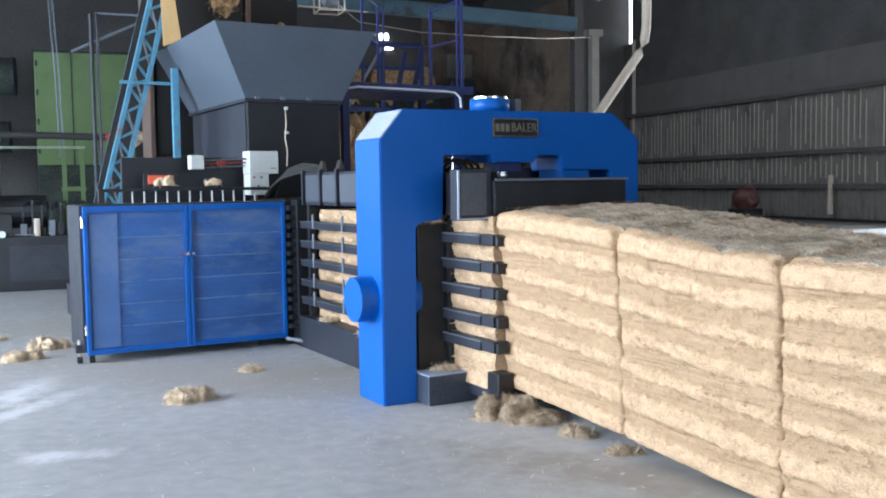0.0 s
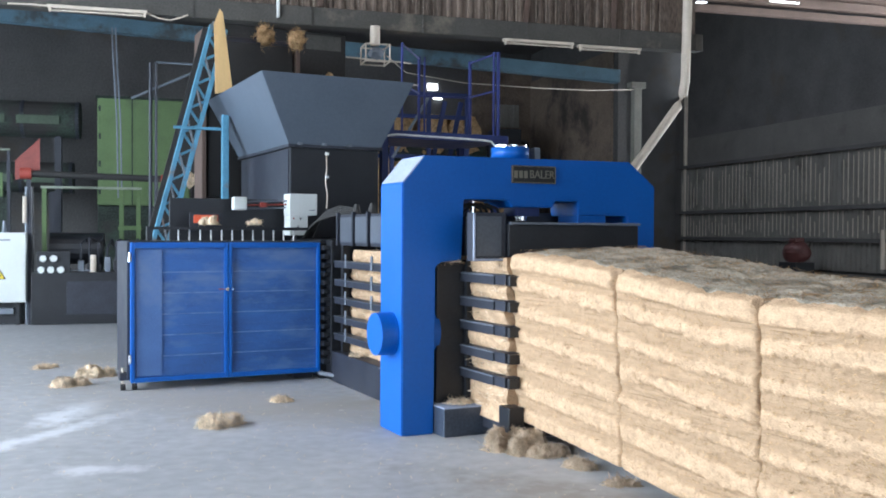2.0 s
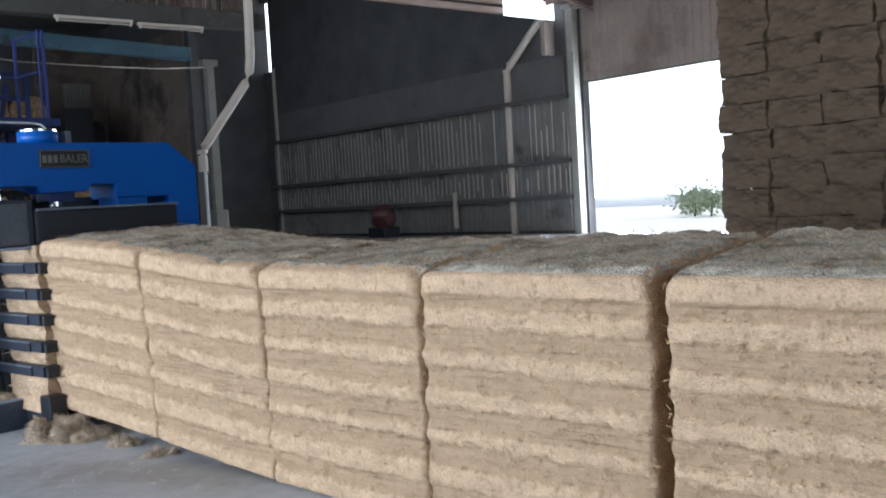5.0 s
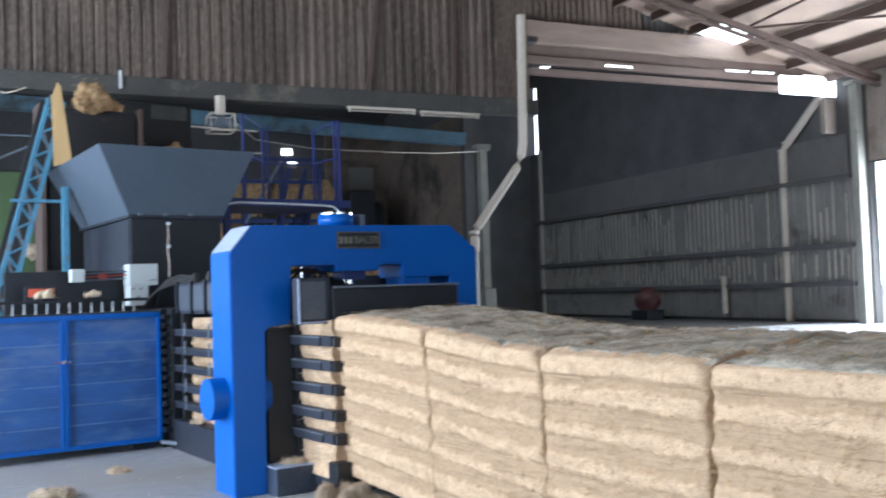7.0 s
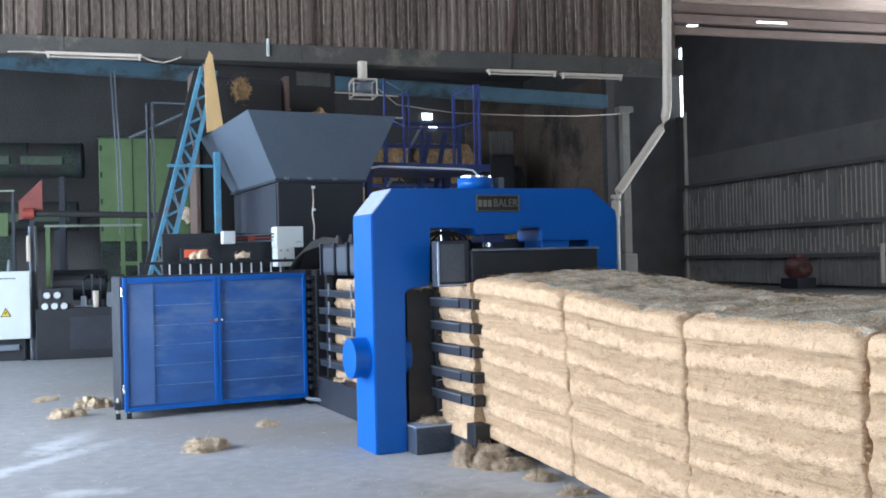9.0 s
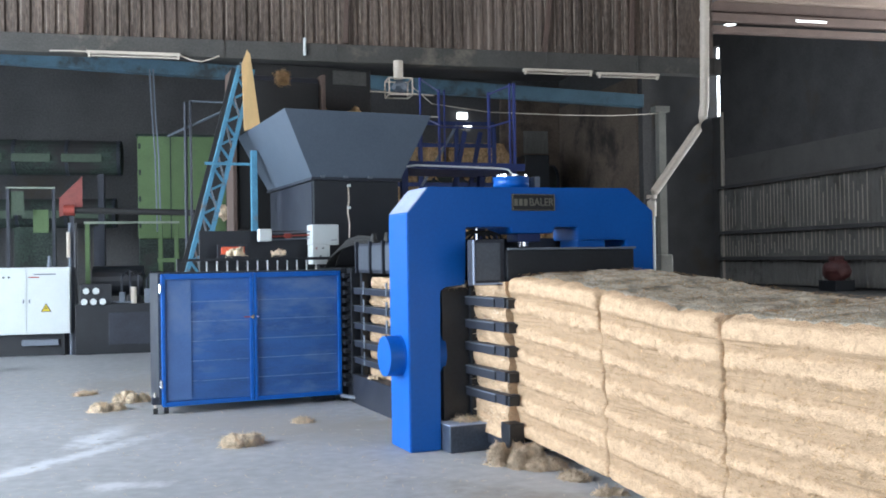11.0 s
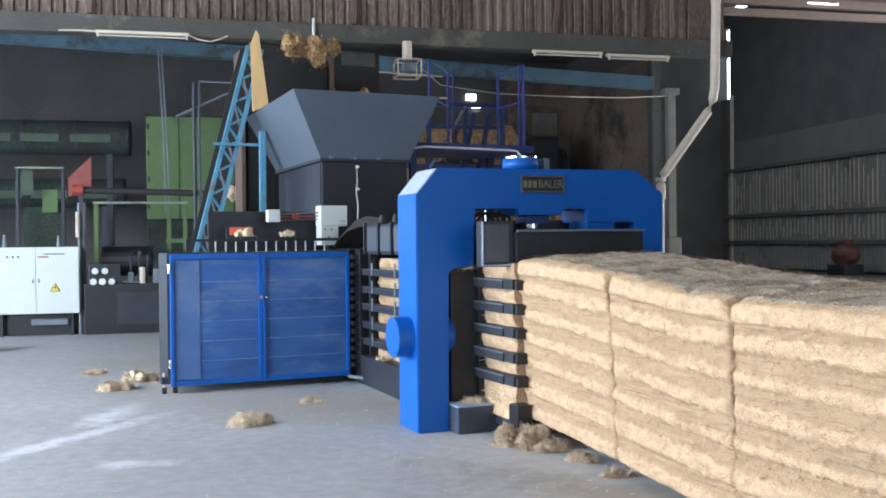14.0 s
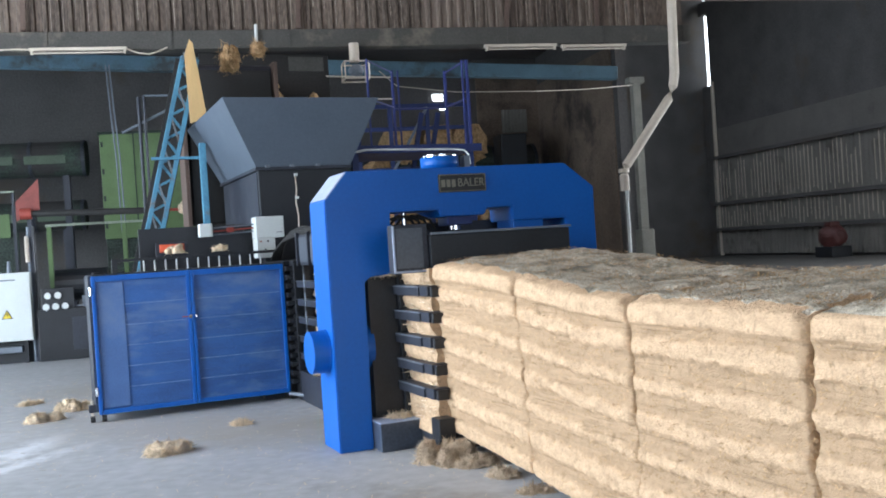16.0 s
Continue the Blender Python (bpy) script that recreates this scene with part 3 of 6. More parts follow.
def press_yoke():
    t = thing("press_yoke", (1.1, 0.2, 0), "bright blue welded steel press yoke with a black nameplate", "baler frame")
    body = part("frame", prism(nb(), YOKE, 0.0, 0.40, 0.008), BLUE, t)
    cap = part("cylinder_cap", rod(nb(), (0.98, 0.2, 1.99), (0.98, 0.2, 2.085), 0.145, 32), BLUE, t, "blue round cylinder cap", True)
    part("rim", rod(nb(), (0.98, 0.2, 2.085), (0.98, 0.2, 2.10), 0.13, 32), CHROME, cap, "bright machined rim")
    part("chamfer_plate", slab(nb(), ((0.004, 0.004, 1.7935), (0.164, 0.004, 1.9805), (0.164, 0.396, 1.9805), (0.004, 0.396, 1.7935)), 0.008), DUSTY_BLUE, t, "dusty pale edge plate")
    part("bracket", box(nb(), 1.15, 1.20, 0.12, 0.20, 1.99, 2.09, 0.005), STEEL_GREY, t)
    pivot = part("pivot_boss", rod(nb(), (-0.125, 0.2, 0.71), (0.02, 0.2, 0.71), 0.152, 40), BLUE, t, "round blue pivot boss")
    part("collar", rod(nb(), (-0.012, 0.2, 0.71), (0.0, 0.2, 0.71), 0.158, 40), BLUE, pivot)
    part("pivot_flange", rod(nb(), (0.24, 0.2, 0.72), (0.32, 0.2, 0.72), 0.17, 40), BLUE, t, "round blue pivot flange")
    part("rod_head", rod(nb(), (1.05, 0.16, 1.53), (1.05, 0.16, 1.64), 0.05, 20), CHROME, t, "bright piston rod")
    part("rod_block", box(nb(), 0.96, 1.16, 0.06, 0.26, 1.565, 1.632, 0.006), BLUE_DARK, t)
    part("guide_rod", rod(nb(), (0.66, 0.2, 1.5), (0.66, 0.2, 1.68), 0.018, 12), CHROME, t)
    part("side_gusset", box(nb(), 1.48, 1.74, 0.02, 0.30, 1.50, 1.575, 0.006), BLUE, t)
    sign = part("sign", box(nb(), 0.874, 1.258, -0.012, 0.0, 1.807, 1.94, 0.004), SIGN, t, "black nameplate with pale letters")
    edge = nb()
    for a, b, c, d in ((0.878, 1.254, 1.811, 1.816), (0.878, 1.254, 1.931, 1.936), (0.878, 0.883, 1.816, 1.931), (1.249, 1.254, 1.816, 1.931)):
        box(edge, a, b, -0.0155, -0.0115, c, d)
    part("sign_edge", edge, BRASS, sign)
    cu = bpy.data.curves.new("letters", "FONT")
    cu.body, cu.size, cu.extrude, cu.align_x, cu.align_y = "BALER", 0.078, 0.002, "CENTER", "CENTER"
    tmp = bpy.data.objects.new("letters", cu)
    me = bpy.data.meshes.new_from_object(tmp)
    bm = nb()
    bm.from_mesh(me)
    bpy.data.objects.remove(tmp)
    w = max(v.co.x for v in bm.verts) - min(v.co.x for v in bm.verts)
    bmesh.ops.scale(bm, vec=(0.215 / w, 1.12, 1), verts=bm.verts)
    bmesh.ops.transform(bm, matrix=pose(1.134, -0.0145, 1.873, 90, 0, 0), verts=bm.verts)
    for x in (0.894, 0.936, 0.978):
        part("mark_bar", box(nb(), x, x + 0.03, -0.0165, -0.0125, 1.845, 1.90), BRASS, sign)
    part("letters", bm, BRASS, sign)
    return t


press_yoke()

BAR_Z = (0.44, 0.605, 0.785, 0.955, 1.13)


def channel():
    t = thing("baling_channel", (1.1, 1.2, 0), "dark steel baling channel with open side bars, straw inside", "baler")
    for k, z in enumerate(BAR_Z):
        bm = box(nb(), 0.50, 0.62, -0.58, 0.10, z - 0.045, z + 0.025, 0.006)
        f = part("side_finger", bm, STEEL_DARK, t)
        part("finger_cap", box(nb(), 0.488, 0.4995, -0.44, 0.06, z - 0.045, z + 0.012, 0.003), STEEL_DARK, f)
        part("finger_lip", box(nb(), 0.486, 0.4995, -0.44, 0.075, z + 0.0135, z + 0.021, 0.002), STEEL_GREY, f)
        part("finger_tip", box(nb(), 0.515, 0.60, -0.615, -0.581, z - 0.05, z + 0.018, 0.008), BLACK, f)
        sb = part("side_bar", box(nb(), 0.40, 0.50, 0.42, 2.55, z - 0.03, z + 0.026, 0.006), STEEL_DARK, t)
        # paler strip along the bar top stands in for its highlight
        part("bar_lit_ledge", box(nb(), 0.385, 0.50, 0.43, 2.54, z + 0.027, z + 0.034, 0.002), PANEL_GREY, sb)
        for y in (2.2, 1.55, 0.85):
            part("bar_clip", box(nb(), 0.388, 0.3995, y, y + 0.035, z - 0.025, z + 0.10, 0.003), STEEL_GREY, sb)
        part("far_bar", box(nb(), 1.66, 1.74, -0.68, 2.55, z - 0.05, z + 0.04), STEEL_DARK, t)
    for y in (2.50, 1.40, 0.44):
        part("upright", box(nb(), 0.46, 0.52, y - 0.03, y + 0.03, 0.1, 1.32, 0.005), BLACK, t)
    part("mouth_upright", box(nb(), 0.52, 0.62, 0.02, 0.40, 0.12, 1.24, 0.006), BLACK, t)
    part("mouth_plate", box(nb(), 0.30, 0.52, 0.06, 0.36, 0.14, 1.22, 0.005), BLACK, t)
    part("bottom_sill", box(nb(), 0.40, 0.56, 0.41, 2.62, 0.0, 0.29, 0.006), STEEL_DARK, t)
    part("bottom_plate", box(nb(), 0.56, 1.72, -0.66, 2.6, 0.06, 0.13, 0.004), STEEL_DARK, t)
    part("mouth_foot", box(nb(), 0.50, 0.62, -0.64, -0.50, 0.0, 0.27, 0.01), BLACK, t)
    skid = part("skid", box(nb(), 0.255, 0.86, -0.16, 0.36, 0.0, 0.20, 0.008), SKID_BLUE, t, "grey steel skid box with dust on it")
    part("skid_lid", box(nb(), 0.25, 0.866, -0.168, 0.30, 0.2005, 0.208, 0.003), DUSTY_BLUE, skid, "dusty lid plate")
    # upper frame boxes over the side bars
    top = part("top_frame", box(nb(), 0.44, 1.72, 0.42, 2.55, 1.31, 1.60, 0.008), STEEL_DARK, t)
    for y0, y1 in ((0.5, 1.0), (1.08, 1.68), (1.76, 2.06), (2.12, 2.46)):
        part("panel", box(nb(), 0.425, 0.439, y0, y1, 1.34, 1.575, 0.003), PANEL_GREY, top)
    for y in (2.5, 2.09, 1.72):
        part("stiffener", box(nb(), 0.405, 0.4385, y - 0.018, y + 0.018, 1.31, 1.62, 0.003), STEEL_DARK, top)
    for y in (2.35, 1.95):
        part("lifting_knob", rod(nb(), (0.55, y, 1.60), (0.55, y, 1.70), 0.045, 12, 0.02), RUBBER, top)
    # mouth box under the yoke
    mb = part("mouth_box", box(nb(), 0.325, 0.585, -0.44, -0.355, 1.245, 1.575, 0.006), STEEL_DARK, t)
    part("mouth_arm", box(nb(), 0.50, 0.585, -0.354, 0.38, 1.27, 1.56, 0.006), BLACK, mb)
    part("box_edge", box(nb(), 0.328, 0.342, -0.4525, -0.4405, 1.25, 1.57, 0.002), DUSTY_BLUE, mb)
    part("box_edge", box(nb(), 0.343, 0.56, -0.4525, -0.4405, 1.25, 1.262, 0.002), DUSTY_BLUE, mb)
    part("mouth_box_panel", box(nb(), 0.35, 0.545, -0.4465, -0.441, 1.28, 1.55, 0.003), PANEL_GREY, mb)
    pl = part("press_plate", box(nb(), 0.59, 1.68, -0.47, 0.36, 1.27, 1.495, 0.008), BLACK, t)
    part("plate_edge", box(nb(), 0.595, 1.69, -0.485, -0.46, 1.496, 1.512, 0.003), STEEL_GREY, pl)
    for k in range(4):
        x = 0.52 + 0.05 * k
        part("hose", tube(nb(), [(x, 0.3, 1.58), (x + 0.02, 0.22, 1.63), (x + 0.10, 0.18, 1.655), (x + 0.2, 0.2, 1.62), (x + 0.26, 0.25, 1.55)], 0.011, 7), RUBBER, t)
    rng = random.Random(5)
    straw = nb()
    fill = nb()
    box(fill, 0.585, 1.64, -0.51, 2.5, 0.14, 1.268)
    bmesh.ops.subdivide_edges(fill, edges=fill.edges[:], cuts=26, use_grid_fill=True)
    for v in fill.verts:
        k = noise.noise(v.co * 5) * 0.03 + noise.noise(v.co * 17) * 0.02
        if v.co.x < 0.6:
            gap = min(abs(v.co.z - z) for z in BAR_Z)
            v.co.x += k * 1.4 - 0.035 * min(1.0, gap / 0.06)
    part("straw_fill", fill, STRAW, t, "packed straw inside the channel", kind="stuff")
    strands(straw, 2600, lambda r: (Vector((0.57, r.uniform(-0.5, 2.4), r.uniform(0.2, 1.26))), Vector((-1, 0, 0))), 0.06, 0.0028, rng)
    part("straw_fringe", straw, STRAW_LOOSE, t, "loose straw ends", kind="stuff")
    return t


channel()


def feed_body():
    t = thing("feed_press", (1.0, 5.6, 0), "dark steel press body under the feed chute", "baler")
    part("base_box", box(nb(), 0.40, 1.75, 2.63, 8.6, 0.0, 1.36, 0.01), BLACK, t)
    part("chute_neck", box(nb(), 0.45, 1.50, 4.15, 6.35, 1.36, 2.40, 0.01), BLACK, t)
    part("neck_side_panel", box(nb(), 0.437, 0.4495, 4.2, 6.3, 1.4, 2.36, 0.004), STEEL_DARK, t)
    part("neck_flange", box(nb(), 0.41, 1.53, 4.10, 6.40, 2.375, 2.41, 0.004), STEEL_DARK, t)
    part("neck_cable", tube(nb(), [(0.86, 4.13, 2.33), (0.865, 4.12, 2.15), (0.85, 4.125, 2.0), (0.87, 4.12, 1.86), (0.865, 4.13, 1.7)], 0.008, 6), PALE, t)
    for z in (2.30, 2.04):
        part("cable_clip", box(nb(), 0.845, 0.885, 4.10, 4.13, z, z + 0.03, 0.004), WHITE, t)
    # hopper: four sloped sheets with thickness
    lo = ((0.43, 4.13), (1.52, 4.13), (1.52, 6.38), (0.43, 6.38))
    hi = ((0.06, 3.92), (1.86, 3.95), (1.86, 6.62), (0.06, 6.60))
    for k, nm in ((0, "hopper_front"), (1, "hopper_side"), (2, "hopper_back"), (3, "hopper_side")):
        j = (k + 1) % 4
        bm = slab(nb(), ((*lo[k], 2.40), (*lo[j], 2.40), (*hi[j], 3.16), (*hi[k], 3.16)), 0.014)
        part(nm, bm, HOPPER, t)
    for x in (0.52, 0.80, 1.1):
        part("weld_tab", box(nb(), x, x + 0.05, 4.08, 4.12, 2.40, 2.43, 0.004), STEEL_GREY, t)
    # rail with short pegs above the gates
    part("top_rail", box(nb(), -1.2, 0.40, 3.30, 3.36, 1.45, 1.48, 0.004), BLACK, t)
    for k in range(12):
        x = -0.92 + k * 0.105
        part("peg", rod(nb(), (x, 3.33, 1.345), (x, 3.33, 1.45), 0.008, 8), WHITE, t)
    part("rail_post", box(nb(), -1.22, -1.17, 3.30, 3.36, 1.346, 1.48), BLACK, t)
    part("rear_frame", box(nb(), -0.9, 0.38, 3.9, 3.96, 1.3, 1.78, 0.005), BLACK, t)
    for k in range(3):
        part("pipe", rod(nb(), (-0.25, 3.6 + 0.02 * k, 1.74 - 0.035 * k), (0.25, 3.6 + 0.02 * k, 1.76 - 0.035 * k), 0.009, 8), RED if k == 1 else STEEL_GREY, t)
    part("pipe_joint", box(nb(), -0.04, 0.03, 3.57, 3.63, 1.69, 1.74, 0.008), RED, t)
    part("valve_box", box(nb(), -0.335, -0.20, 3.5, 3.62, 1.655, 1.79, 0.012), WHITE, t, "small white valve box")
    for k in range(4):
        dx = 0.03 * k
        part("hose", tube(nb(), [(0.37 + dx, 3.42, 1.37), (0.39 + dx, 3.3, 1.47 + dx * 0.6), (0.43 + dx, 3.12, 1.555 + dx), (0.49 + dx, 2.9, 1.60 + dx), (0.56 + dx, 2.72, 1.615 + dx * 0.6), (0.62 + dx, 2.58, 1.59)], 0.014, 7), RUBBER, t)
    part("warning_tag", box(nb(), -0.741, -0.50, 3.48, 3.50, 1.52, 1.60, 0.004), ORANGE, t, "orange-red plate")
    part("tag_frame", box(nb(), -0.78, -0.46, 3.502, 3.52, 1.46, 1.62, 0.004), STEEL_DARK, t)
    return t


feed_body()


def control_box():
    t = thing("control_box", (0.40, 3.6, 1.36), "small white control box with a lower switch case, on the press", "control box")
    part("case", box(nb(), 0.245, 0.545, 3.5, 3.72, 1.61, 1.835, 0.01), WHITE, t)
    low = part("lower_case", box(nb(), 0.245, 0.44, 3.49, 3.70, 1.40, 1.608, 0.01), WHITE, t)
    for x, z, m in ((0.285, 1.575, RED), (0.36, 1.575, STEEL_DARK), (0.33, 1.49, STEEL_DARK)):
        part("button", rod(nb(), (x, 3.49, z), (x, 3.478, z), 0.009, 12), m, low)
    part("label_bar", box(nb(), 0.46, 0.52, 3.496, 3.4995, 1.66, 1.668), STEEL_GREY, t)
    part("bracket", box(nb(), 0.34, 0.46, 3.56, 3.66, 1.36, 1.402, 0.005), BLACK, t)
    return t


control_box()


def gate_cabinet():
    t = thing("gate_housing", (-0.56, 3.0, 0), "dark housing with blue sheet doors in blue frames", "gate")
    part("side_plate", box(nb(), -1.47, -1.43, 2.80, 3.48, 0.10, 1.34, 0.006), STEEL_DARK, t)
    part("body", box(nb(), -1.43, 0.33, 2.82, 3.46, 0.10, 1.30, 0.008), STEEL_DARK, t)
    part("top_lid", box(nb(), -1.45, 0.34, 2.80, 3.48, 1.305, 1.345, 0.004), STEEL_DARK, t)
    for x0, x1 in ((-1.445, -0.573), (-0.569, 0.325)):
        d = part("door", box(nb(), x0 + 0.032, x1 - 0.032, 2.765, 2.80, 0.12, 1.285), BLUE_MESH, t, "blue sheet door")
        part("stile", box(nb(), x0, x0 + 0.032, 2.735, 2.80, 0.075, 1.335, 0.005), BLUE, d)
        part("stile", box(nb(), x1 - 0.032, x1, 2.735, 2.80, 0.075, 1.335, 0.005), BLUE, d)
        part("rail", box(nb(), x0 + 0.032, x1 - 0.032, 2.737, 2.80, 0.075, 0.12, 0.005), BLUE, d)
        part("rail", box(nb(), x0 + 0.032, x1 - 0.032, 2.737, 2.80, 1.285, 1.335, 0.005), BLUE, d)
        for k in range(5):
            z = 0.30 + k * 0.19
            xa = x0 + (0.28 if x0 < -1 else 0.05)
            # a thin, broken, paler line along each crease
            part("crease", box(nb(), xa, x1 - 0.05, 2.759, 2.766, z, z + 0.006, 0.001), CREASE_EDGE, d)
            part("crease", box(nb(), xa + 0.1 * (k % 3), x1 - 0.09, 2.760, 2.766, z + 0.085, z + 0.089, 0.001), BLUE_MESH, d)
    part("inner_sheet", box(nb(), -1.40, -1.17, 2.755, 2.764, 0.13, 1.27, 0.002), CREASE, t, "overlapping blue sheet")
    part("latch", rod(nb(), (-0.592, 2.735, 0.90), (-0.585, 2.715, 0.90), 0.018, 12), CHROME, t)
    part("latch", rod(nb(), (-0.535, 2.735, 0.90), (-0.535, 2.715, 0.90), 0.012, 12), CHROME, t)
    part("latch_tag", box(nb(), -0.66, -0.60, 2.742, 2.75, 0.895, 0.905), RED, t)
    for z in (0.25, 1.16):
        part("hinge", rod(nb(), (-1.452, 2.74, z), (-1.452, 2.74, z + 0.08), 0.014, 10), CHROME, t)
    for x in (-1.40, -1.50):
        leg = part("castor_fork", rod(nb(), (x, 2.86, 0.20), (x, 2.84, 0.03), 0.013, 8), PALE, t)
        part("castor_wheel", rod(nb(), (x - 0.02, 2.84, 0.03), (x + 0.02, 2.84, 0.03), 0.03, 14), RUBBER, leg)
    part("castor_bracket", box(nb(), -1.53, -1.37, 2.82, 2.92, 0.09, 0.16, 0.005), STEEL_DARK, t)
    part("rear_foot", box(nb(), 0.1, 0.3, 2.9, 3.2, 0.0, 0.10), STEEL_DARK, t)
    # toothed comb between gate and channel
    for z in np.linspace(0.16, 1.26, 14):
        part("comb_tooth", box(nb(), 0.335, 0.43, 2.66, 2.78, z, z + 0.045, 0.006), BLACK, t)
    part("comb_post", box(nb(), 0.34, 0.42, 2.78, 2.86, 0.0, 1.36, 0.005), BLACK, t)
    part("drain_pipe", rod(nb(), (0.30, 2.70, 0.07), (0.45, 2.52, 0.05), 0.02, 10), STEEL_GREY, t)
    return t


gate_cabinet()


# ---- bales ----
# the row sinks from the channel floor to the ground: (y, height) along it
ROW_TOP = ((-0.3, 1.315), (-1.0, 1.282), (-1.7, 1.225), (-2.3, 1.158), (-2.8, 1.128), (-3.8, 1.118), (-5.0, 1.11), (-9.0, 1.09))
ROW_LOW = ((-0.3, 0.175), (-0.6, 0.165), (-1.2, 0.125), (-1.75, 0.088), (-2.3, 0.042), (-2.75, 0.014), (-3.3, 0.0), (-9.0, 0.0))
ROW_RISE = ((-0.3, 0.03), (-1.7, 0.03), (-2.4, 0.045), (-3.0, 0.065), (-4.2, 0.085), (-9.0, 0.07))


def along(rows, y):
    for (ya, va), (yb, vb) in zip(rows, rows[1:]):
        if y >= yb:
            f = max(0.0, (y - yb) / (ya - yb))
            return vb + (va - vb) * f
    return rows[-1][1]


def bale(name, y0, y1, seed, lean=0.0, width=1.08):
    """A pressed bale of the row between y1 (near) and y0."""
    xf = 0.60
    t = thing(name, (xf + width / 2, (y0 + y1) / 2, 0), "pale tan pressed straw bale with ribbed sides beside the press", "bale", "row of bales")
    nx, ny, nz = 30, 84, 128
    verts, faces, index = [], [], {}
    groove = ((0.115, 0.032), (0.285, 0.038), (0.425, 0.040), (0.58, 0.041), (0.735, 0.042), (0.885, 0.022))
    pressed = {}

    def ridges(y, w, q):
        """0 in the flat tracks of the side bars, 1 on the ragged ridges between them."""
        ragged = 0.010 * noise.noise(Vector((q.y * 9, w * 14, seed))) + 0.014 * noise.noise(Vector((q.y * 34, w * 16, seed + 5))) + 0.008 * noise.noise(Vector((q.y * 80, w * 50, seed)))
        d = min(abs(w - g - 0.008 * noise.noise(Vector((q.y * 1.7, g * 20, seed)))) - half for g, half in groove)
        worn = 0.018 * max(0.0, noise.noise(Vector((q.y * 4.5, w * 11, seed + 9))) - 0.12)
        if w > 0.895:
            ragged, worn = ragged * 0.35, 0.0
        return max(0.0, min(1.0, (d + ragged - worn + 0.006) / 0.020))

    def vert(i, j, k):
        if (i, j, k) in index:
            return index[i, j, k]
        u, v, w = i / nx, j / ny, k / nz
        cx, cy, cz = u * 2 - 1, v * 2 - 1, w * 2 - 1

        def arc(c, radius):
            e = max(0.0, abs(c) - 1 + radius) / radius
            return 1 - math.sqrt(max(0.0, 1 - e * e))
        top_edge = arc(cz, 0.10) if cz > 0 else 0.4 * arc(cz, 0.06)
        px = cx * (1 - ((0.022 + 0.016 * noise.noise(Vector((seed + (0.5 if cy > 0 else -0.5), w * 7, 2)))) * arc(cy, 0.05) + 0.06 * top_edge) * (1 if abs(cx) > 0.9 else 0))
        py = cy * (1 - 0.010 * arc(cx, 0.08) - 0.03 * arc(cz, 0.10) * (1 if cz > 0 else 0.3))
        pz = cz * (1 - (0.03 * arc(cy, 0.07) + 0.03 * arc(cx, 0.08)) * (1 if cz > 0 else 0.2))
        y = (y0 + y1) / 2 + py * (y0 - y1) / 2
        zl, zh = along(ROW_LOW, y), along(ROW_TOP, y) + 0.012
        z = (zl + zh) / 2 + pz * (zh - zl) / 2
        x = xf + width / 2 + px * width / 2 + lean * (0.5 - w)
        p = Vector((x, y, z + along(ROW_RISE, y) * w * u))
        q = p * 1.0 + Vector((seed * 3.1, seed * 7.7, 0))
        rough = noise.noise(Vector((q.x * 3, q.y * 3, q.z * 14))) * 0.010 + noise.noise(q * 26) * 0.007
        if i in (0, nx):
            ridge = ridges(y, w, q)
            ends = min(1.0, (1 - abs(cy)) / 0.06)
            flake = noise.noise(Vector((q.y * 46, q.z * 14, seed))) + 0.7 * noise.noise(Vector((q.y * 95, q.z * 60, seed + 3)))
            bulge = (0.020 * ridge - 0.010) * (0.5 + 0.5 * ends) + (0.006 if w < 0.9 else 0.003) * ridge * flake
            if w > 0.9:
                bulge += 0.008 * ends
            layers = (1.2 - ridge) * (0.005 * noise.noise(Vector((q.y * 2.5, q.z * 55, seed))) + 0.005 * noise.noise(Vector((q.y * 14, q.z * 70, seed))))
            p.x += (-1 if i == 0 else 1) * (bulge + rough + layers)
            pressed[i, j, k] = 1 - ridge
        elif k == nz:
            dent = noise.noise(Vector((q.x * 9, q.y * 7, seed)))
            p.z += rough * 1.4 + 0.010 * noise.noise(Vector((q.x * 5, q.y * 5, 3))) - 0.035 * max(0.0, dent - 0.15) + 0.008 * noise.noise(Vector((q.x * 30, q.y * 30, 1)))
        if j in (0, ny):
            p.y += (-1 if j == 0 else 1) * (rough * 0.7 + 0.016 * noise.noise(Vector((q.x * 4, q.z * 7, seed))))
        index[i, j, k] = len(verts)
        verts.append(tuple(p - BASE[t]))
        return index[i, j, k]

    for j in range(ny):
        for k in range(nz):
            faces.append((vert(0, j, k), vert(0, j, k + 1), vert(0, j + 1, k + 1), vert(0, j + 1, k)))
            faces.append((vert(nx, j, k), vert(nx, j + 1, k), vert(nx, j + 1, k + 1), vert(nx, j, k + 1)))
    for i in range(nx):
        for k in range(nz):
            faces.append((vert(i, 0, k), vert(i + 1, 0, k), vert(i + 1, 0, k + 1), vert(i, 0, k + 1)))
            faces.append((vert(i, ny, k), vert(i, ny, k + 1), vert(i + 1, ny, k + 1), vert(i + 1, ny, k)))
        for j in range(ny):
            faces.append((vert(i, j, 0), vert(i, j + 1, 0), vert(i + 1, j + 1, 0), vert(i + 1, j, 0)))
            faces.append((vert(i, j, nz), vert(i + 1, j, nz), vert(i + 1, j + 1, nz), vert(i, j + 1, nz)))
    me = bpy.data.meshes.new("bale_block")
    me.from_pydata(verts, [], faces)
    me.materials.append(STRAW)
    me.materials.append(STRAW_TOP)
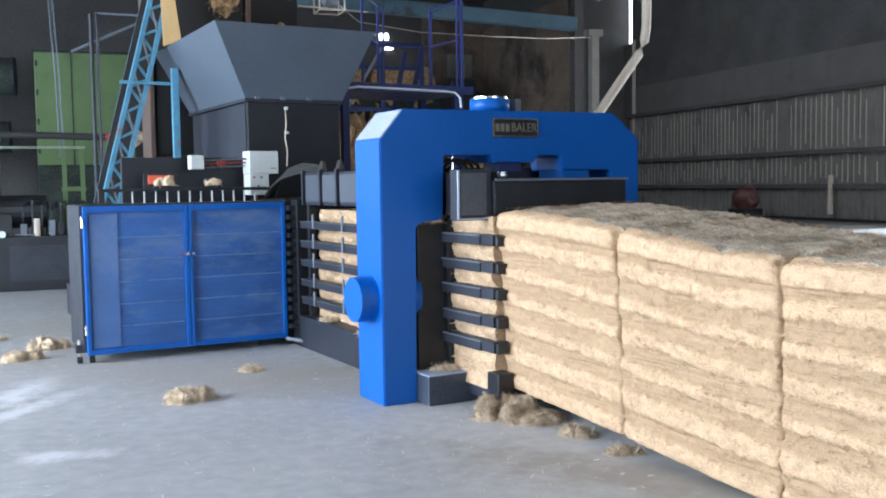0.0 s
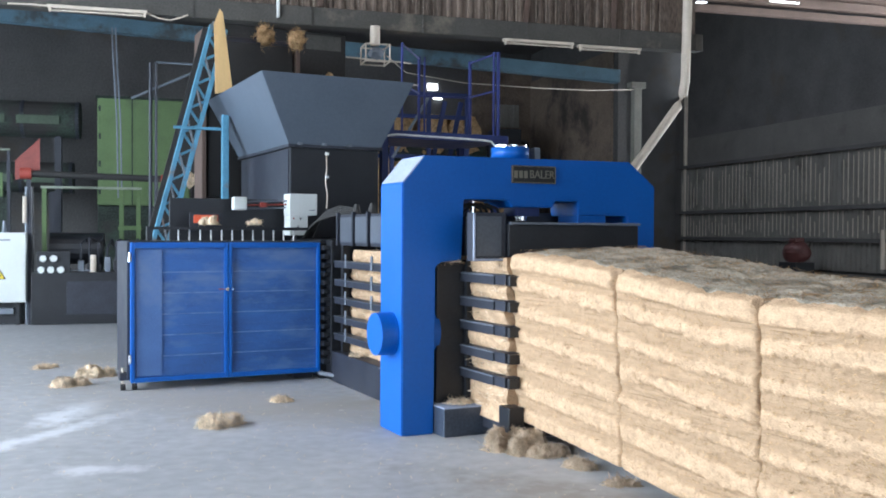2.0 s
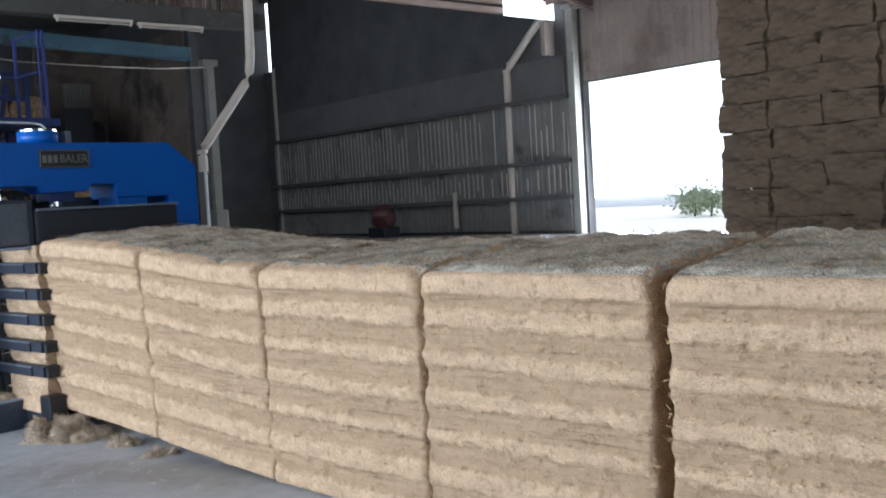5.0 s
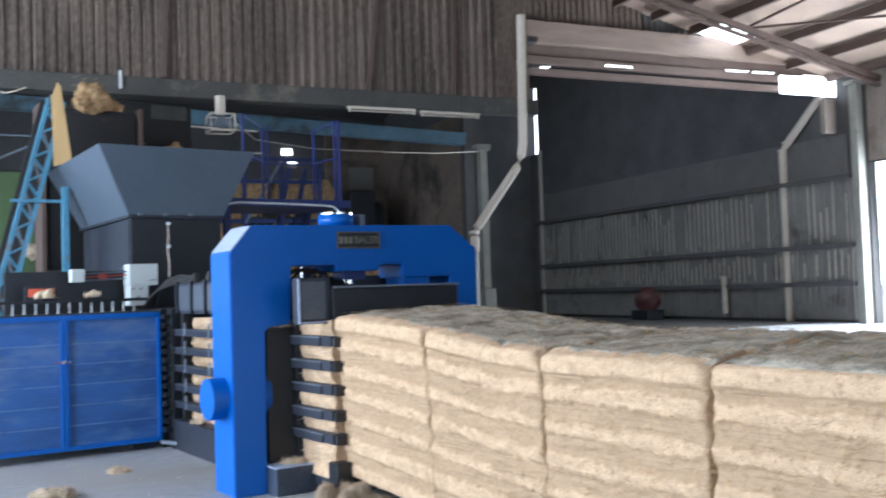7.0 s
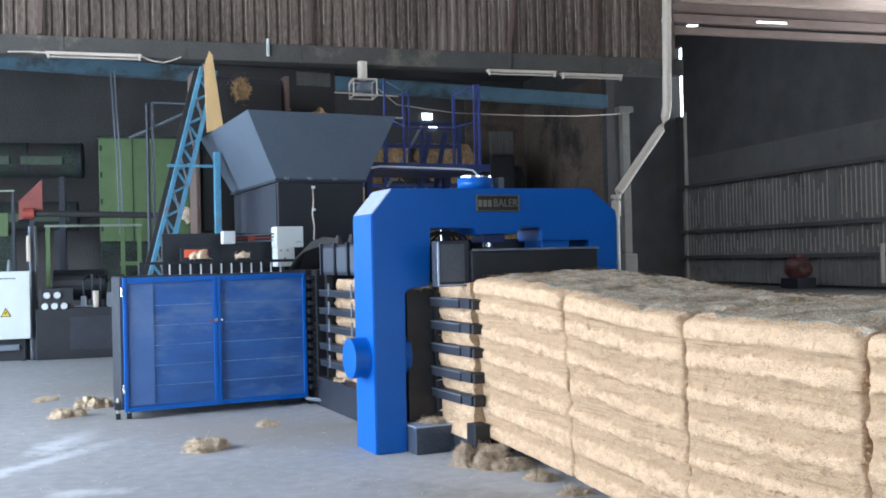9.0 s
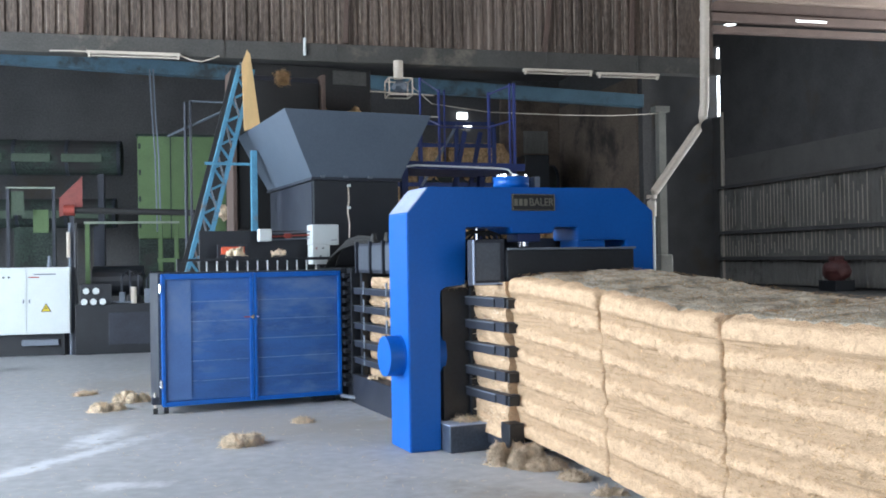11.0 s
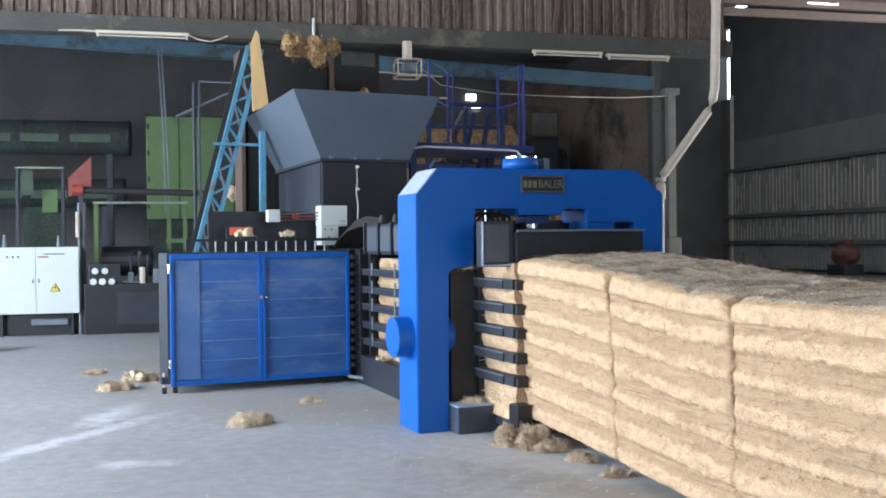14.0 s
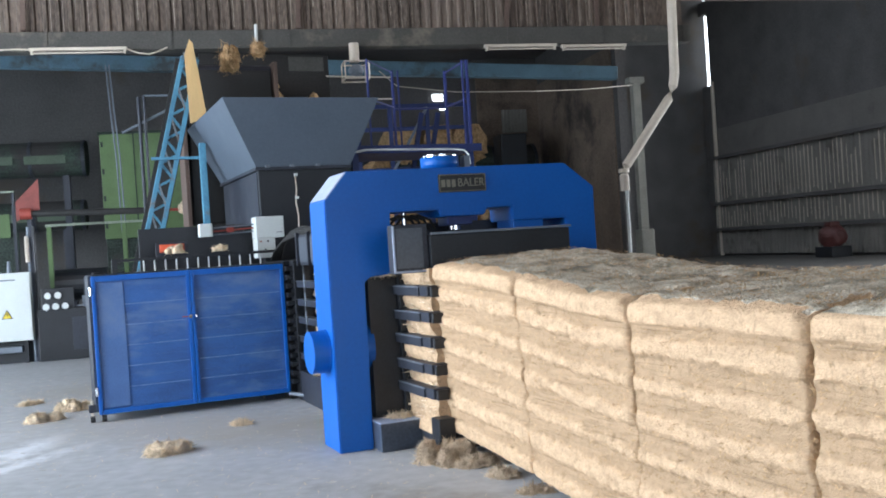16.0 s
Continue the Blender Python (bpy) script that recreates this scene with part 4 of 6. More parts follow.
    mask = me.attributes.new("pressed", "FLOAT", "POINT")
    for (i, j, k), n in index.items():
        mask.data[n].value = 0.9 * pressed.get((i, j, k), 0.5 if k < nz else 0.0)
    for poly in me.polygons:
        if poly.normal.z > 0.6 and poly.center.z > along(ROW_TOP, (y0 + y1) / 2) - 0.16 and poly.center.x > 0.05 - width / 2:
            poly.material_index = 1
    me.shade_smooth()
    block = new("bale_block", me)
    block.parent = t
    rng = random.Random(seed)

    def side(r):
        y = r.uniform(y1, y0)
        zl, zh = along(ROW_LOW, y), along(ROW_TOP, y)
        w = r.uniform(0.02, 0.98)
        return Vector((xf - 0.004 + lean * (0.5 - w), y, zl + (zh - zl) * w)), Vector((-1, 0, 0))

    def top(r):
        y, u = r.uniform(y1, y0), r.uniform(0.04, 0.97)
        return Vector((xf + u * width, y, along(ROW_TOP, y) + along(ROW_RISE, y) * u + 0.012)), Vector((0, 0, 1))

    part("side_straw", strands(nb(), 1100, side, 0.03, 0.0016, rng, 0.15), STRAW_WAD, t, "loose straw stalks", kind="stuff")
    part("top_straw", strands(nb(), 1500, top, 0.05, 0.0018, rng, 0.1), STRAW_WAD, t, "loose straw stalks on top", kind="stuff")
    return t


for n, (a, b) in enumerate(((-0.52, -1.697), (-1.697, -2.79), (-2.79, -3.88), (-3.89, -5.01), (-5.07, -6.20), (-6.23, -7.36), (-7.39, -8.5))):
    bale("straw_bale", a, b, n + 1, lean=(0.06, 0.05, 0.01, -0.03, -0.04, -0.04, -0.04)[n])

# ---- hall details and things ----
def fluorescent(x0, x1, y, z):
    t = thing("tube_lamp", ((x0 + x1) / 2, y, z), "white fluorescent tube fitting, unlit, under the beam", "lamp", "tube lamps", B)
    part("housing", box(nb(), x0, x1, y - 0.045, y + 0.045, z, z + 0.045, 0.008), PALE, t)
    part("tube", rod(nb(), (x0 + 0.04, y - 0.02, z - 0.03), (x1 - 0.04, y - 0.02, z - 0.03), 0.012, 12), PALE, t)
    for x in (x0 + 0.02, x1 - 0.05):
        part("socket", box(nb(), x, x + 0.03, y - 0.045, y + 0.01, z - 0.05, z + 0.002), PALE, t)
    return t


fluorescent(-3.10, -1.80, 7.53, 4.46)
fluorescent(3.48, 4.66, 7.53, 4.41)
fluorescent(4.74, 5.84, 7.53, 4.39)


def work_lamp():
    t = thing("caged_lamp", (1.44, 7.5, 4.5), "white lamp with a square wire guard, hanging from the beam", "lamp", frame_=B)
    part("lamp_body", rod(nb(), (1.44, 7.5, 4.22), (1.44, 7.5, 4.5), 0.075, 16), PALE, t)
    part("lamp_head", lump(nb(), (1.46, 7.5, 4.1), (0.12, 0.1, 0.1), 4, 2, 0.2), STEEL_GREY, t)
    for z in (3.95, 4.2):
        for a, b in (((1.26, 7.3), (1.62, 7.3)), ((1.62, 7.3), (1.62, 7.66)), ((1.62, 7.66), (1.26, 7.66)), ((1.26, 7.66), (1.26, 7.3))):
            part("wire", rod(nb(), (*a, z), (*b, z), 0.012, 6), PALE, t)
    for x, y in ((1.26, 7.3), (1.62, 7.3), (1.62, 7.66), (1.26, 7.66)):
        part("wire", rod(nb(), (x, y, 3.95), (x, y, 4.2), 0.012, 6), PALE, t)
    part("arm", rod(nb(), (1.0, 7.5, 4.02), (2.0, 7.5, 3.98), 0.012, 6), PALE, t)
    return t


work_lamp()


def downpipe(name, pts, r, label, tail=0.0):
    t = thing(name, pts[-1], label, "pipe", frame_=B)
    part("pipe", tube(nb(), pts, r, 12), PALE, t)
    for k in (1, -2):
        p = Vector(pts[k])
        part("clamp", rod(nb(), p + Vector((0, 0, 0.05)), p + Vector((0, 0, 0.11)), r * 1.15, 14), PALE, t)
    if tail:
        end = Vector(pts[-1])
        part("drain_tube", rod(nb(), (end.x + 0.03, end.y, 0), end + Vector((0.03, 0, 0.02)), tail, 10), WHITE, t, "thin white drain tube")
    return t


downpipe("downpipe", [(6.70, 7.5, 6.2), (6.68, 7.5, 5.3), (6.65, 7.5, 3.95), (6.61, 7.5, 3.73), (6.52, 7.5, 3.53), (5.71, 7.5, 2.48), (5.66, 7.5, 2.32), (5.66, 7.5, 2.08)], 0.075, "off-white sheet downpipe with a slanted offset", 0.026)
downpipe("side_downpipe", [(22.15, 15.6, 7.35), (22.15, 17.3, 5.9), (22.15, 17.5, 5.65), (22.15, 17.5, 0.0)], 0.13, "off-white downpipe on the far wall")


def column(name, x, y, w, h, label, material, plinth=True):
    t = thing(name, (x, y, 0), label, "column", frame_=B)
    part("shaft", box(nb(), x - w / 2, x + w / 2, y - w / 2, y + w / 2, 0, h, 0.01), material, t)
    if plinth:
        part("plinth", box(nb(), x - w * 0.8, x + w * 0.95, y - w, y + w, 0, 1.45, 0.03), material, t)
    part("head", box(nb(), x - w, x + w, y - w * 0.7, y + w * 0.7, h - 0.12, h, 0.01), material, t)
    return t


column("steel_column", 7.50, 10.8, 0.16, 4.45, "grey steel column on a concrete plinth", COLUMN)
whole("corner_post", box(nb(), 22.08, 22.2, 33.55, 33.7, 0, 8.1, 0.01), PALE, "thin pale corner post of the back hall", "post", B, base=(22.14, 33.62, 0))
column("corner_column", 22.05, 14.27, 0.28, 7.4, "grey corner column beside the doorway", COLUMN, False)


def walkway():
    t = thing("walkway", (2.4, 4.8, 0), "blue steel service walkway with guard rails and a pale cable", "walkway")
    part("deck", box(nb(), 1.52, 3.26, 4.25, 5.45, 2.565, 2.63, 0.006), BLUE_DARK, t)
    part("deck_edge", box(nb(), 1.50, 3.27, 4.225, 4.249, 2.545, 2.64, 0.004), BLUE_DARK, t)
    for x, y, w in ((1.85, 4.28, 0.022), (3.09, 4.28, 0.022), (3.15, 4.28, 0.035), (2.58, 5.4, 0.03), (2.66, 5.4, 0.022), (3.34, 5.4, 0.035)):
        part("post", box(nb(), x - w / 2, x + w / 2, y - w / 2, y + w / 2, 2.63, 3.68 if y < 5 else 3.76, 0.004), WALK_BLUE, t)
    for z in (3.66, 3.2):
        part("guard_rail", rod(nb(), (1.85, 4.28, z), (2.58, 5.4, z + 0.07), 0.011, 8), WALK_BLUE, t)
        part("guard_rail", rod(nb(), (3.12, 4.28, z), (3.34, 5.4, z + 0.07), 0.013, 8), WALK_BLUE, t)
    part("guard_rail", rod(nb(), (2.58, 5.4, 3.24), (3.34, 5.4, 3.26), 0.012, 8), WALK_BLUE, t)
    part("guard_rail", rod(nb(), (2.2, 5.4, 3.38), (2.58, 5.4, 3.38), 0.012, 8), PALE, t)
    lad = part("ladder", bar(nb(), (2.98, 5.43, 3.2), (2.72, 5.5, 1.9), 0.06, 0.03), BLUE_DARK, t)
    part("ladder_rail", bar(nb(), (3.22, 5.43, 3.2), (2.96, 5.5, 1.9), 0.06, 0.03), BLUE_DARK, lad)
    for x in (1.65, 3.15):
        for y in (4.35, 5.3):
            part("leg", box(nb(), x - 0.04, x + 0.04, y - 0.04, y + 0.04, 0, 2.565), BLUE_DARK, t)
    part("cable", tube(nb(), [(1.60, 4.20, 2.56), (1.75, 4.20, 2.585), (2.2, 4.20, 2.58), (2.9, 4.20, 2.57), (3.0, 4.18, 2.555), (3.05, 4.16, 2.50), (3.06, 4.15, 2.38)], 0.013, 8), WHITE, t)
    part("junction", box(nb(), 1.49, 1.61, 4.16, 4.245, 2.56, 2.67, 0.012), DUSTY_BLUE, t)
    return t


walkway()


def conveyor():
    t = thing("feed_conveyor", (-0.9, 6.2, 0), "light blue lattice feed conveyor rising steeply to the hopper", "conveyor")
    lo, hi = Vector((-0.80, 0, 0.35)), Vector((0.15, 0, 3.98))
    d = (hi - lo).normalized()
    out = Vector((-d.z, 0, d.x)) * 0.18
    for y in (5.97, 6.4):
        a, b = lo + Vector((0, y, 0)), hi + Vector((0, y, 0))
        part("lower_chord", bar(nb(), a, b, 0.05, 0.07), SKY_BLUE, t)
        part("upper_chord", bar(nb(), a + out, b + out, 0.05, 0.07), SKY_BLUE, t)
        n = 12
        for k in range(n):
            p, q = a.lerp(b, k / n), a.lerp(b, (k + 0.5) / n)
            r = a.lerp(b, (k + 1) / n)
            part("brace", bar(nb(), p, q + out, 0.03), SKY_BLUE, t)
            part("brace", bar(nb(), q + out, r, 0.03), SKY_BLUE, t)
    a, b = lo + Vector((0, 6.19, 0)) + out * 0.5, hi + Vector((0, 6.19, 0)) + out * 0.5
    part("belt", bar(nb(), a, b, 0.30, 0.03), RUBBER, t)
    for y in (5.95, 6.42):
        for k in range(9):
            p = lo.lerp(hi, (k + 0.3) / 9) + Vector((0, y, 0))
            part("cross_brace", bar(nb(), p, lo.lerp(hi, (k + 1.1) / 9) + Vector((0, y, 0)) + out, 0.022), LATTICE, t)
    part("head_roller", rod(nb(), (0.06, 5.98, 3.95), (0.06, 6.42, 3.95), 0.09, 16), STEEL_DARK, t)
    part("support_post", box(nb(), 0.09, 0.17, 5.86, 5.94, 0, 2.9, 0.006), SKY_BLUE, t)
    part("support_post", box(nb(), -0.78, -0.70, 5.86, 5.94, 0, 1.0, 0.006), SKY_BLUE, t)
    part("foot", box(nb(), -1.1, -0.8, 5.95, 6.45, 0, 0.36, 0.01), STEEL_DARK, t)
    part("cross_tie", bar(nb(), (-0.5, 5.92, 2.72), (0.13, 5.92, 2.72), 0.035), SKY_BLUE, t)
    return t


conveyor()
bm = prism(nb(), ((0.0, 3.15), (0.21, 3.22), (0.09, 4.16), (0.05, 4.21), (-0.02, 4.02)), 5.84, 5.865)
whole("baffle_board", bm, WOOD, "raw yellow board standing beside the conveyor head", "board", base=(0.1, 5.86, 3.15))


def switch_cabinet():
    t = thing("switch_cabinet", (-4.2, 9.3, 0), "light grey electrical cabinet with two doors and a warning sign", "cabinet", frame_=B)
    part("case", box(nb(), -4.85, -3.57, 9.11, 9.5, 0.35, 1.40, 0.01), WHITE, t)
    for x0, x1 in ((-4.84, -4.215), (-4.205, -3.58)):
        d = part("door", box(nb(), x0, x1, 9.095, 9.109, 0.36, 1.39, 0.004), WHITE, t)
        part("lock", box(nb(), (x1 - 0.05) if x0 < -4.5 else (x0 + 0.03), (x1 - 0.03) if x0 < -4.5 else (x0 + 0.05), 9.08, 9.095, 0.84, 0.90, 0.004), STEEL_GREY, d)
    for k in range(3):
        part("pilot_lamp", rod(nb(), (-4.62 + 0.08 * k, 9.095, 1.25), (-4.62 + 0.08 * k, 9.08, 1.25), 0.016, 12), BLACK, t)
    part("text_bar", box(nb(), -4.18, -4.02, 9.092, 9.0945, 1.235, 1.255), RED, t)
    part("text_bar", box(nb(), -4.10, -3.78, 9.092, 9.0945, 1.28, 1.30), STEEL_GREY, t)
    tri = part("warning_sign", prism(nb(), ((-4.005, 0.70), (-3.845, 0.70), (-3.925, 0.84)), 9.088, 9.094), BLACK, t, "yellow triangular warning sign")
    part("sign_face", prism(nb(), ((-3.985, 0.711), (-3.865, 0.711), (-3.925, 0.818)), 9.084, 9.0875), YELLOW, tri)
    part("sign_mark", prism(nb(), ((-3.93, 0.73), (-3.905, 0.765), (-3.92, 0.765), (-3.915, 0.795), (-3.945, 0.755), (-3.928, 0.755)), 9.081, 9.0838), BLACK, tri)
    for x in (-4.75, -3.7):
        part("leg", box(nb(), x - 0.03, x + 0.03, 9.2, 9.45, 0, 0.35), BLACK, t)
    part("plinth", box(nb(), -4.8, -3.62, 9.3, 9.5, 0.0, 0.34), BLACK, t)
    part("foot_box", box(nb(), -4.3, -3.75, 9.15, 9.4, 0.17, 0.26, 0.01), STEEL_GREY, t)
    for x, h in ((-4.70, 0.2), (-3.90, 0.18)):
        part("breather", rod(nb(), (x, 9.3, 1.40), (x, 9.3, 1.40 + h), 0.035, 12, 0.02), STEEL_GREY, t)
    return t


switch_cabinet()


def hydraulic_unit():
    t = thing("hydraulic_unit", (-2.6, 9.6, 0), "black hydraulic power unit with round gauges and valves", "hydraulic unit", frame_=B)
    part("tank", box(nb(), -3.5, -1.6, 9.12, 10.3, 0.0, 0.80, 0.01), BLACK, t)
    part("tank_panel", box(nb(), -3.0, -2.0, 9.105, 9.1195, 0.15, 0.66, 0.004), STEEL_DARK, t)
    part("gauge_board", box(nb(), -3.42, -2.95, 9.12, 9.16, 0.80, 1.12, 0.006), BLACK, t)
    for x, z in ((-3.33, 1.01), (-3.18, 1.01), (-3.36, 0.84), (-3.22, 0.84), (-3.08, 0.84)):
        g = part("gauge", rod(nb(), (x, 9.12, z), (x, 9.07, z), 0.056, 20), CHROME, t)
        part("dial", rod(nb(), (x, 9.0695, z), (x, 9.065, z), 0.048, 20), WHITE, g)
    rng = random.Random(9)
    for k in range(9):
        x = -2.85 + 0.13 * k
        part("valve", box(nb(), x, x + 0.09, 9.25, 9.40, 0.80, 0.92 + 0.12 * rng.random(), 0.008), STEEL_GREY if k % 3 == 0 else BLACK, t)
        part("valve_pipe", tube(nb(), [(x + 0.04, 9.32, 0.9), (x + 0.04, 9.32, 1.15 + 0.2 * rng.random()), (x + 0.1, 9.5, 1.3), (x + 0.1, 9.9, 1.2)], 0.016, 7), STEEL_DARK, t)
    part("filter", rod(nb(), (-2.62, 9.2, 0.80), (-2.62, 9.2, 1.06), 0.045, 14), PALE, t)
    part("motor", rod(nb(), (-3.3, 9.85, 1.15), (-2.5, 9.85, 1.15), 0.25, 20), BLACK, t)
    part("oil_rail", rod(nb(), (-3.2, 9.2, 0.83), (-2.62, 9.17, 0.82), 0.012, 8), STEEL_GREY, t)
    for x in (-3.58, -3.50):
        part("riser_pipe", rod(nb(), (x, 9.25, 0), (x, 9.25, 2.1), 0.025, 10), STEEL_GREY if x < -3.55 else BLACK, t)
    part("relief_valve", rod(nb(), (-3.60, 9.2, 1.55), (-3.60, 9.2, 1.95), 0.03, 10), PALE, t)
    return t


hydraulic_unit()


def pipe_stand():
    t = thing("pipe_stand", (-2.7, 9.8, 0), "pale green steel frame standing behind the power unit", "frame", frame_=B)
    for x in (-3.45, -1.98, -2.25):
        part("post", box(nb(), x - 0.035, x + 0.035, 10.35, 10.42, 0, 2.15, 0.004), GREEN, t)
    part("crossbar", box(nb(), -3.5, -1.93, 10.33, 10.36, 2.125, 2.165, 0.004), PALE_GREEN, t)
    part("crossbar", box(nb(), -2.3, -1.93, 10.34, 10.40, 1.45, 1.52, 0.004), GREEN, t)
    return t


pipe_stand()


def shaft():
    t = thing("drive_shaft", (-2.2, 9.3, 2.3), "dark horizontal shaft with red ends", "shaft", frame_=B)
    part("rod", rod(nb(), (-3.6, 9.2, 2.30), (-1.55, 9.2, 2.25), 0.05, 12), RUBBER, t)
    part("rod_end", rod(nb(), (-1.55, 9.2, 2.25), (-0.6, 9.2, 2.24), 0.022, 10), RED, t)
    part("collar", rod(nb(), (-3.66, 9.2, 2.30), (-3.5, 9.2, 2.30), 0.085, 14), RED, t)
    part("collar", rod(nb(), (-1.62, 9.2, 2.25), (-1.45, 9.2, 2.25), 0.07, 14), RED, t)
    part("straw_wad", lump(nb(), (-1.18, 9.2, 2.26), (0.14, 0.12, 0.11), 3, 3), STRAW_LOOSE, t, "wad of straw")
    part("bearing_post", box(nb(), -3.58, -3.52, 9.24, 9.30, 0, 2.3), STEEL_DARK, t)
    part("bearing_post", box(nb(), -1.72, -1.66, 9.24, 9.30, 0, 2.3), STEEL_DARK, t)
    return t


shaft()
bm = prism(nb(), ((-3.75, 2.2), (-3.40, 2.35), (-3.40, 2.85), (-3.75, 2.5)), 9.34, 9.36)
whole("red_guard", bm, mat("faded_red", (0.22, 0.06, 0.05), 0.75, 0, 0.25, 4, 40, 0.1), "faded red sheet guard above the shaft", "guard", B, base=(-3.55, 9.35, 2.2))


def green_machine():
    t = thing("green_machine", (-2.1, 11.9, 0), "tall machine with a flat green casing", "machine", frame_=B)
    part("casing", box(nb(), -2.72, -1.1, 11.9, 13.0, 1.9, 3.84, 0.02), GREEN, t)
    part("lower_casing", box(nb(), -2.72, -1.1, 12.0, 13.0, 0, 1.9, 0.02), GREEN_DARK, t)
    part("seam", box(nb(), -2.13, -2.11, 11.885, 11.8995, 1.9, 3.84), GREEN_DARK, t)
    part("top_edge", box(nb(), -2.75, -1.07, 11.88, 13.02, 3.84, 3.88, 0.008), GREEN_DARK, t)
    for k in range(4):
        part("hinge", box(nb(), -2.70, -2.66, 11.88, 11.8995, 2.1 + 0.5 * k, 2.2 + 0.5 * k), GREEN_DARK, t)
    return t


green_machine()


def duct(x0, x1, y, z, r):
    t = thing("duct", ((x0 + x1) / 2, y, z), "dark green horizontal duct in the shade of the annex", "duct", "annex ducts", B)
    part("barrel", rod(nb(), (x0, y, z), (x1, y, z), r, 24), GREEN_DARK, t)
    n = int((x1 - x0) / 0.9)
    for k in range(n + 1):
        x = x0 + 0.05 + (x1 - x0 - 0.1) * k / n
        part("band", rod(nb(), (x - 0.03, y, z), (x + 0.03, y, z), r * 1.06, 24), STEEL_DARK, t)
    if x1 < -3.2 or x1 == -3.1:
        for a, b in ((-5.8, -5.27), (-5.1, -4.4), (-4.2, -3.45)):
            part("plate", box(nb(), a, b, y - r - 0.05, y - r - 0.03, z - 0.12, z + 0.04, 0.006), DIM_GREEN, t)
    for x in (x0 + 0.4, x1 - 0.4):
        part("stand", box(nb(), x - 0.06, x + 0.06, y - 0.1, y + 0.1, 0, z - r * 0.9), STEEL_DARK, t)
    return t


duct(-9.0, -3.1, 13.2, 3.55, 0.34)
duct(-9.0, -3.3, 14.2, 2.5, 0.3)
duct(1.5, 6.6, 14.6, 3.2, 0.4)


def booth():
    t = thing("sheet_booth", (-4.3, 10.6, 0), "dull frame booth with green panels", "booth", frame_=B)
    for x in (-4.75, -4.02):
        part("post", box(nb(), x - 0.025, x + 0.025, 10.6, 10.65, 0, 2.75), STEEL_DARK, t)
    part("lintel", box(nb(), -4.78, -4.0, 10.59, 10.64, 2.745, 2.775), PALE_GREEN, t)
    part("panel", box(nb(), -4.73, -4.5, 10.64, 10.66, 2.3, 2.7), DIM_GREEN, t)
    part("panel", box(nb(), -4.4, -4.15, 10.9, 10.92, 2.0, 2.4), GREEN, t)
    part("back_panel", box(nb(), -4.73, -4.04, 11.0, 11.03, 0, 2.1), GREEN_DARK, t)
    return t


booth()


def poles():
    for x, y, h, r in ((-1.77, 8.7, 3.98, 0.028), (-1.69, 8.7, 4.0, 0.022)):
        whole("steel_pole", rod(nb(), (x, y, 0), (x, y, h), r, 10), STEEL_DARK, "thin dark steel pole standing on the floor", "pole", B, "poles by the conveyor", base=(x, y, 0))
    whole("steel_pipe", tube(nb(), [(-1.69, 8.7, 4.0), (-1.1, 8.7, 3.99), (-0.95, 8.7, 3.93)], 0.016, 8), STEEL_GREY, "thin grey pipe arm on the pole", "pipe", B, base=(-1.69, 8.7, 4.0))
    whole("steel_pipe", tube(nb(), [(-2.05, 8.8, 3.45), (-0.98, 8.72, 3.95)], 0.02, 8), STEEL_GREY, "slanted thin pipe strut", "pipe", B, base=(-2.05, 8.8, 3.45))
    for x in (-2.42, -2.36):
        whole("hanging_cable", tube(nb(), [(x, 10.8, 4.9), (x + 0.03, 10.8, 4.2), (x + 0.08, 10.8, 3.3), (x + 0.1, 10.8, 2.0)], 0.014, 6), STEEL_GREY, "cable hanging from the girder", "cable", B, "hanging cables", base=(x, 10.8, 4.9))


poles()


def sagging(name, pts, r, label, material=PALE):
    return whole(name, tube(nb(), pts, r, 6), material, label, "cable", B, base=pts[0])


sagging("lamp_cable", [(-1.8, 7.55, 4.48), (-1.65, 7.55, 4.42), (-1.5, 7.55, 4.40), (-1.35, 7.55, 4.45), (-1.25, 7.58, 4.5)], 0.012, "thin cable at the tube lamp")
sagging("lamp_cable", [(-3.6, 7.56, 4.49), (-3.3, 7.56, 4.50), (-3.1, 7.55, 4.49)], 0.012, "thin cable at the tube lamp")
sagging("wall_cable", [(2.4, 10.95, 4.74), (2.6, 10.2, 4.3), (3.6, 9.9, 4.12), (5.0, 9.8, 4.08), (6.2, 10.2, 4.15), (7.42, 10.75, 4.3)], 0.010, "slack cable to the column")


def cart():
    t = thing("hand_cart", (-4.6, 7.0, 0), "low yellow and black cart on the floor", "cart", frame_=B)
    part("body", box(nb(), -5.0, -4.36, 6.8, 7.2, 0.10, 0.22, 0.01), YELLOW, t)
    part("stripe", box(nb(), -4.99, -4.37, 6.795, 6.7995, 0.10, 0.13), BLACK, t)
    part("top", box(nb(), -4.95, -4.42, 6.85, 7.15, 0.22, 0.27, 0.01), STEEL_DARK, t)
    for x in (-4.9, -4.45):
        for y in (6.87, 7.13):
            part("wheel", rod(nb(), (x - 0.02, y, 0.05), (x + 0.02, y, 0.05), 0.05, 14), RUBBER, t)
    return t


cart()
whole("wall_tube", rod(nb(), (0.02, 7.59, 4.56), (0.02, 7.59, 4.82), 0.025, 10), WHITE, "short white tube upright on the beam", "tube", B, base=(0.02, 7.59, 4.56))


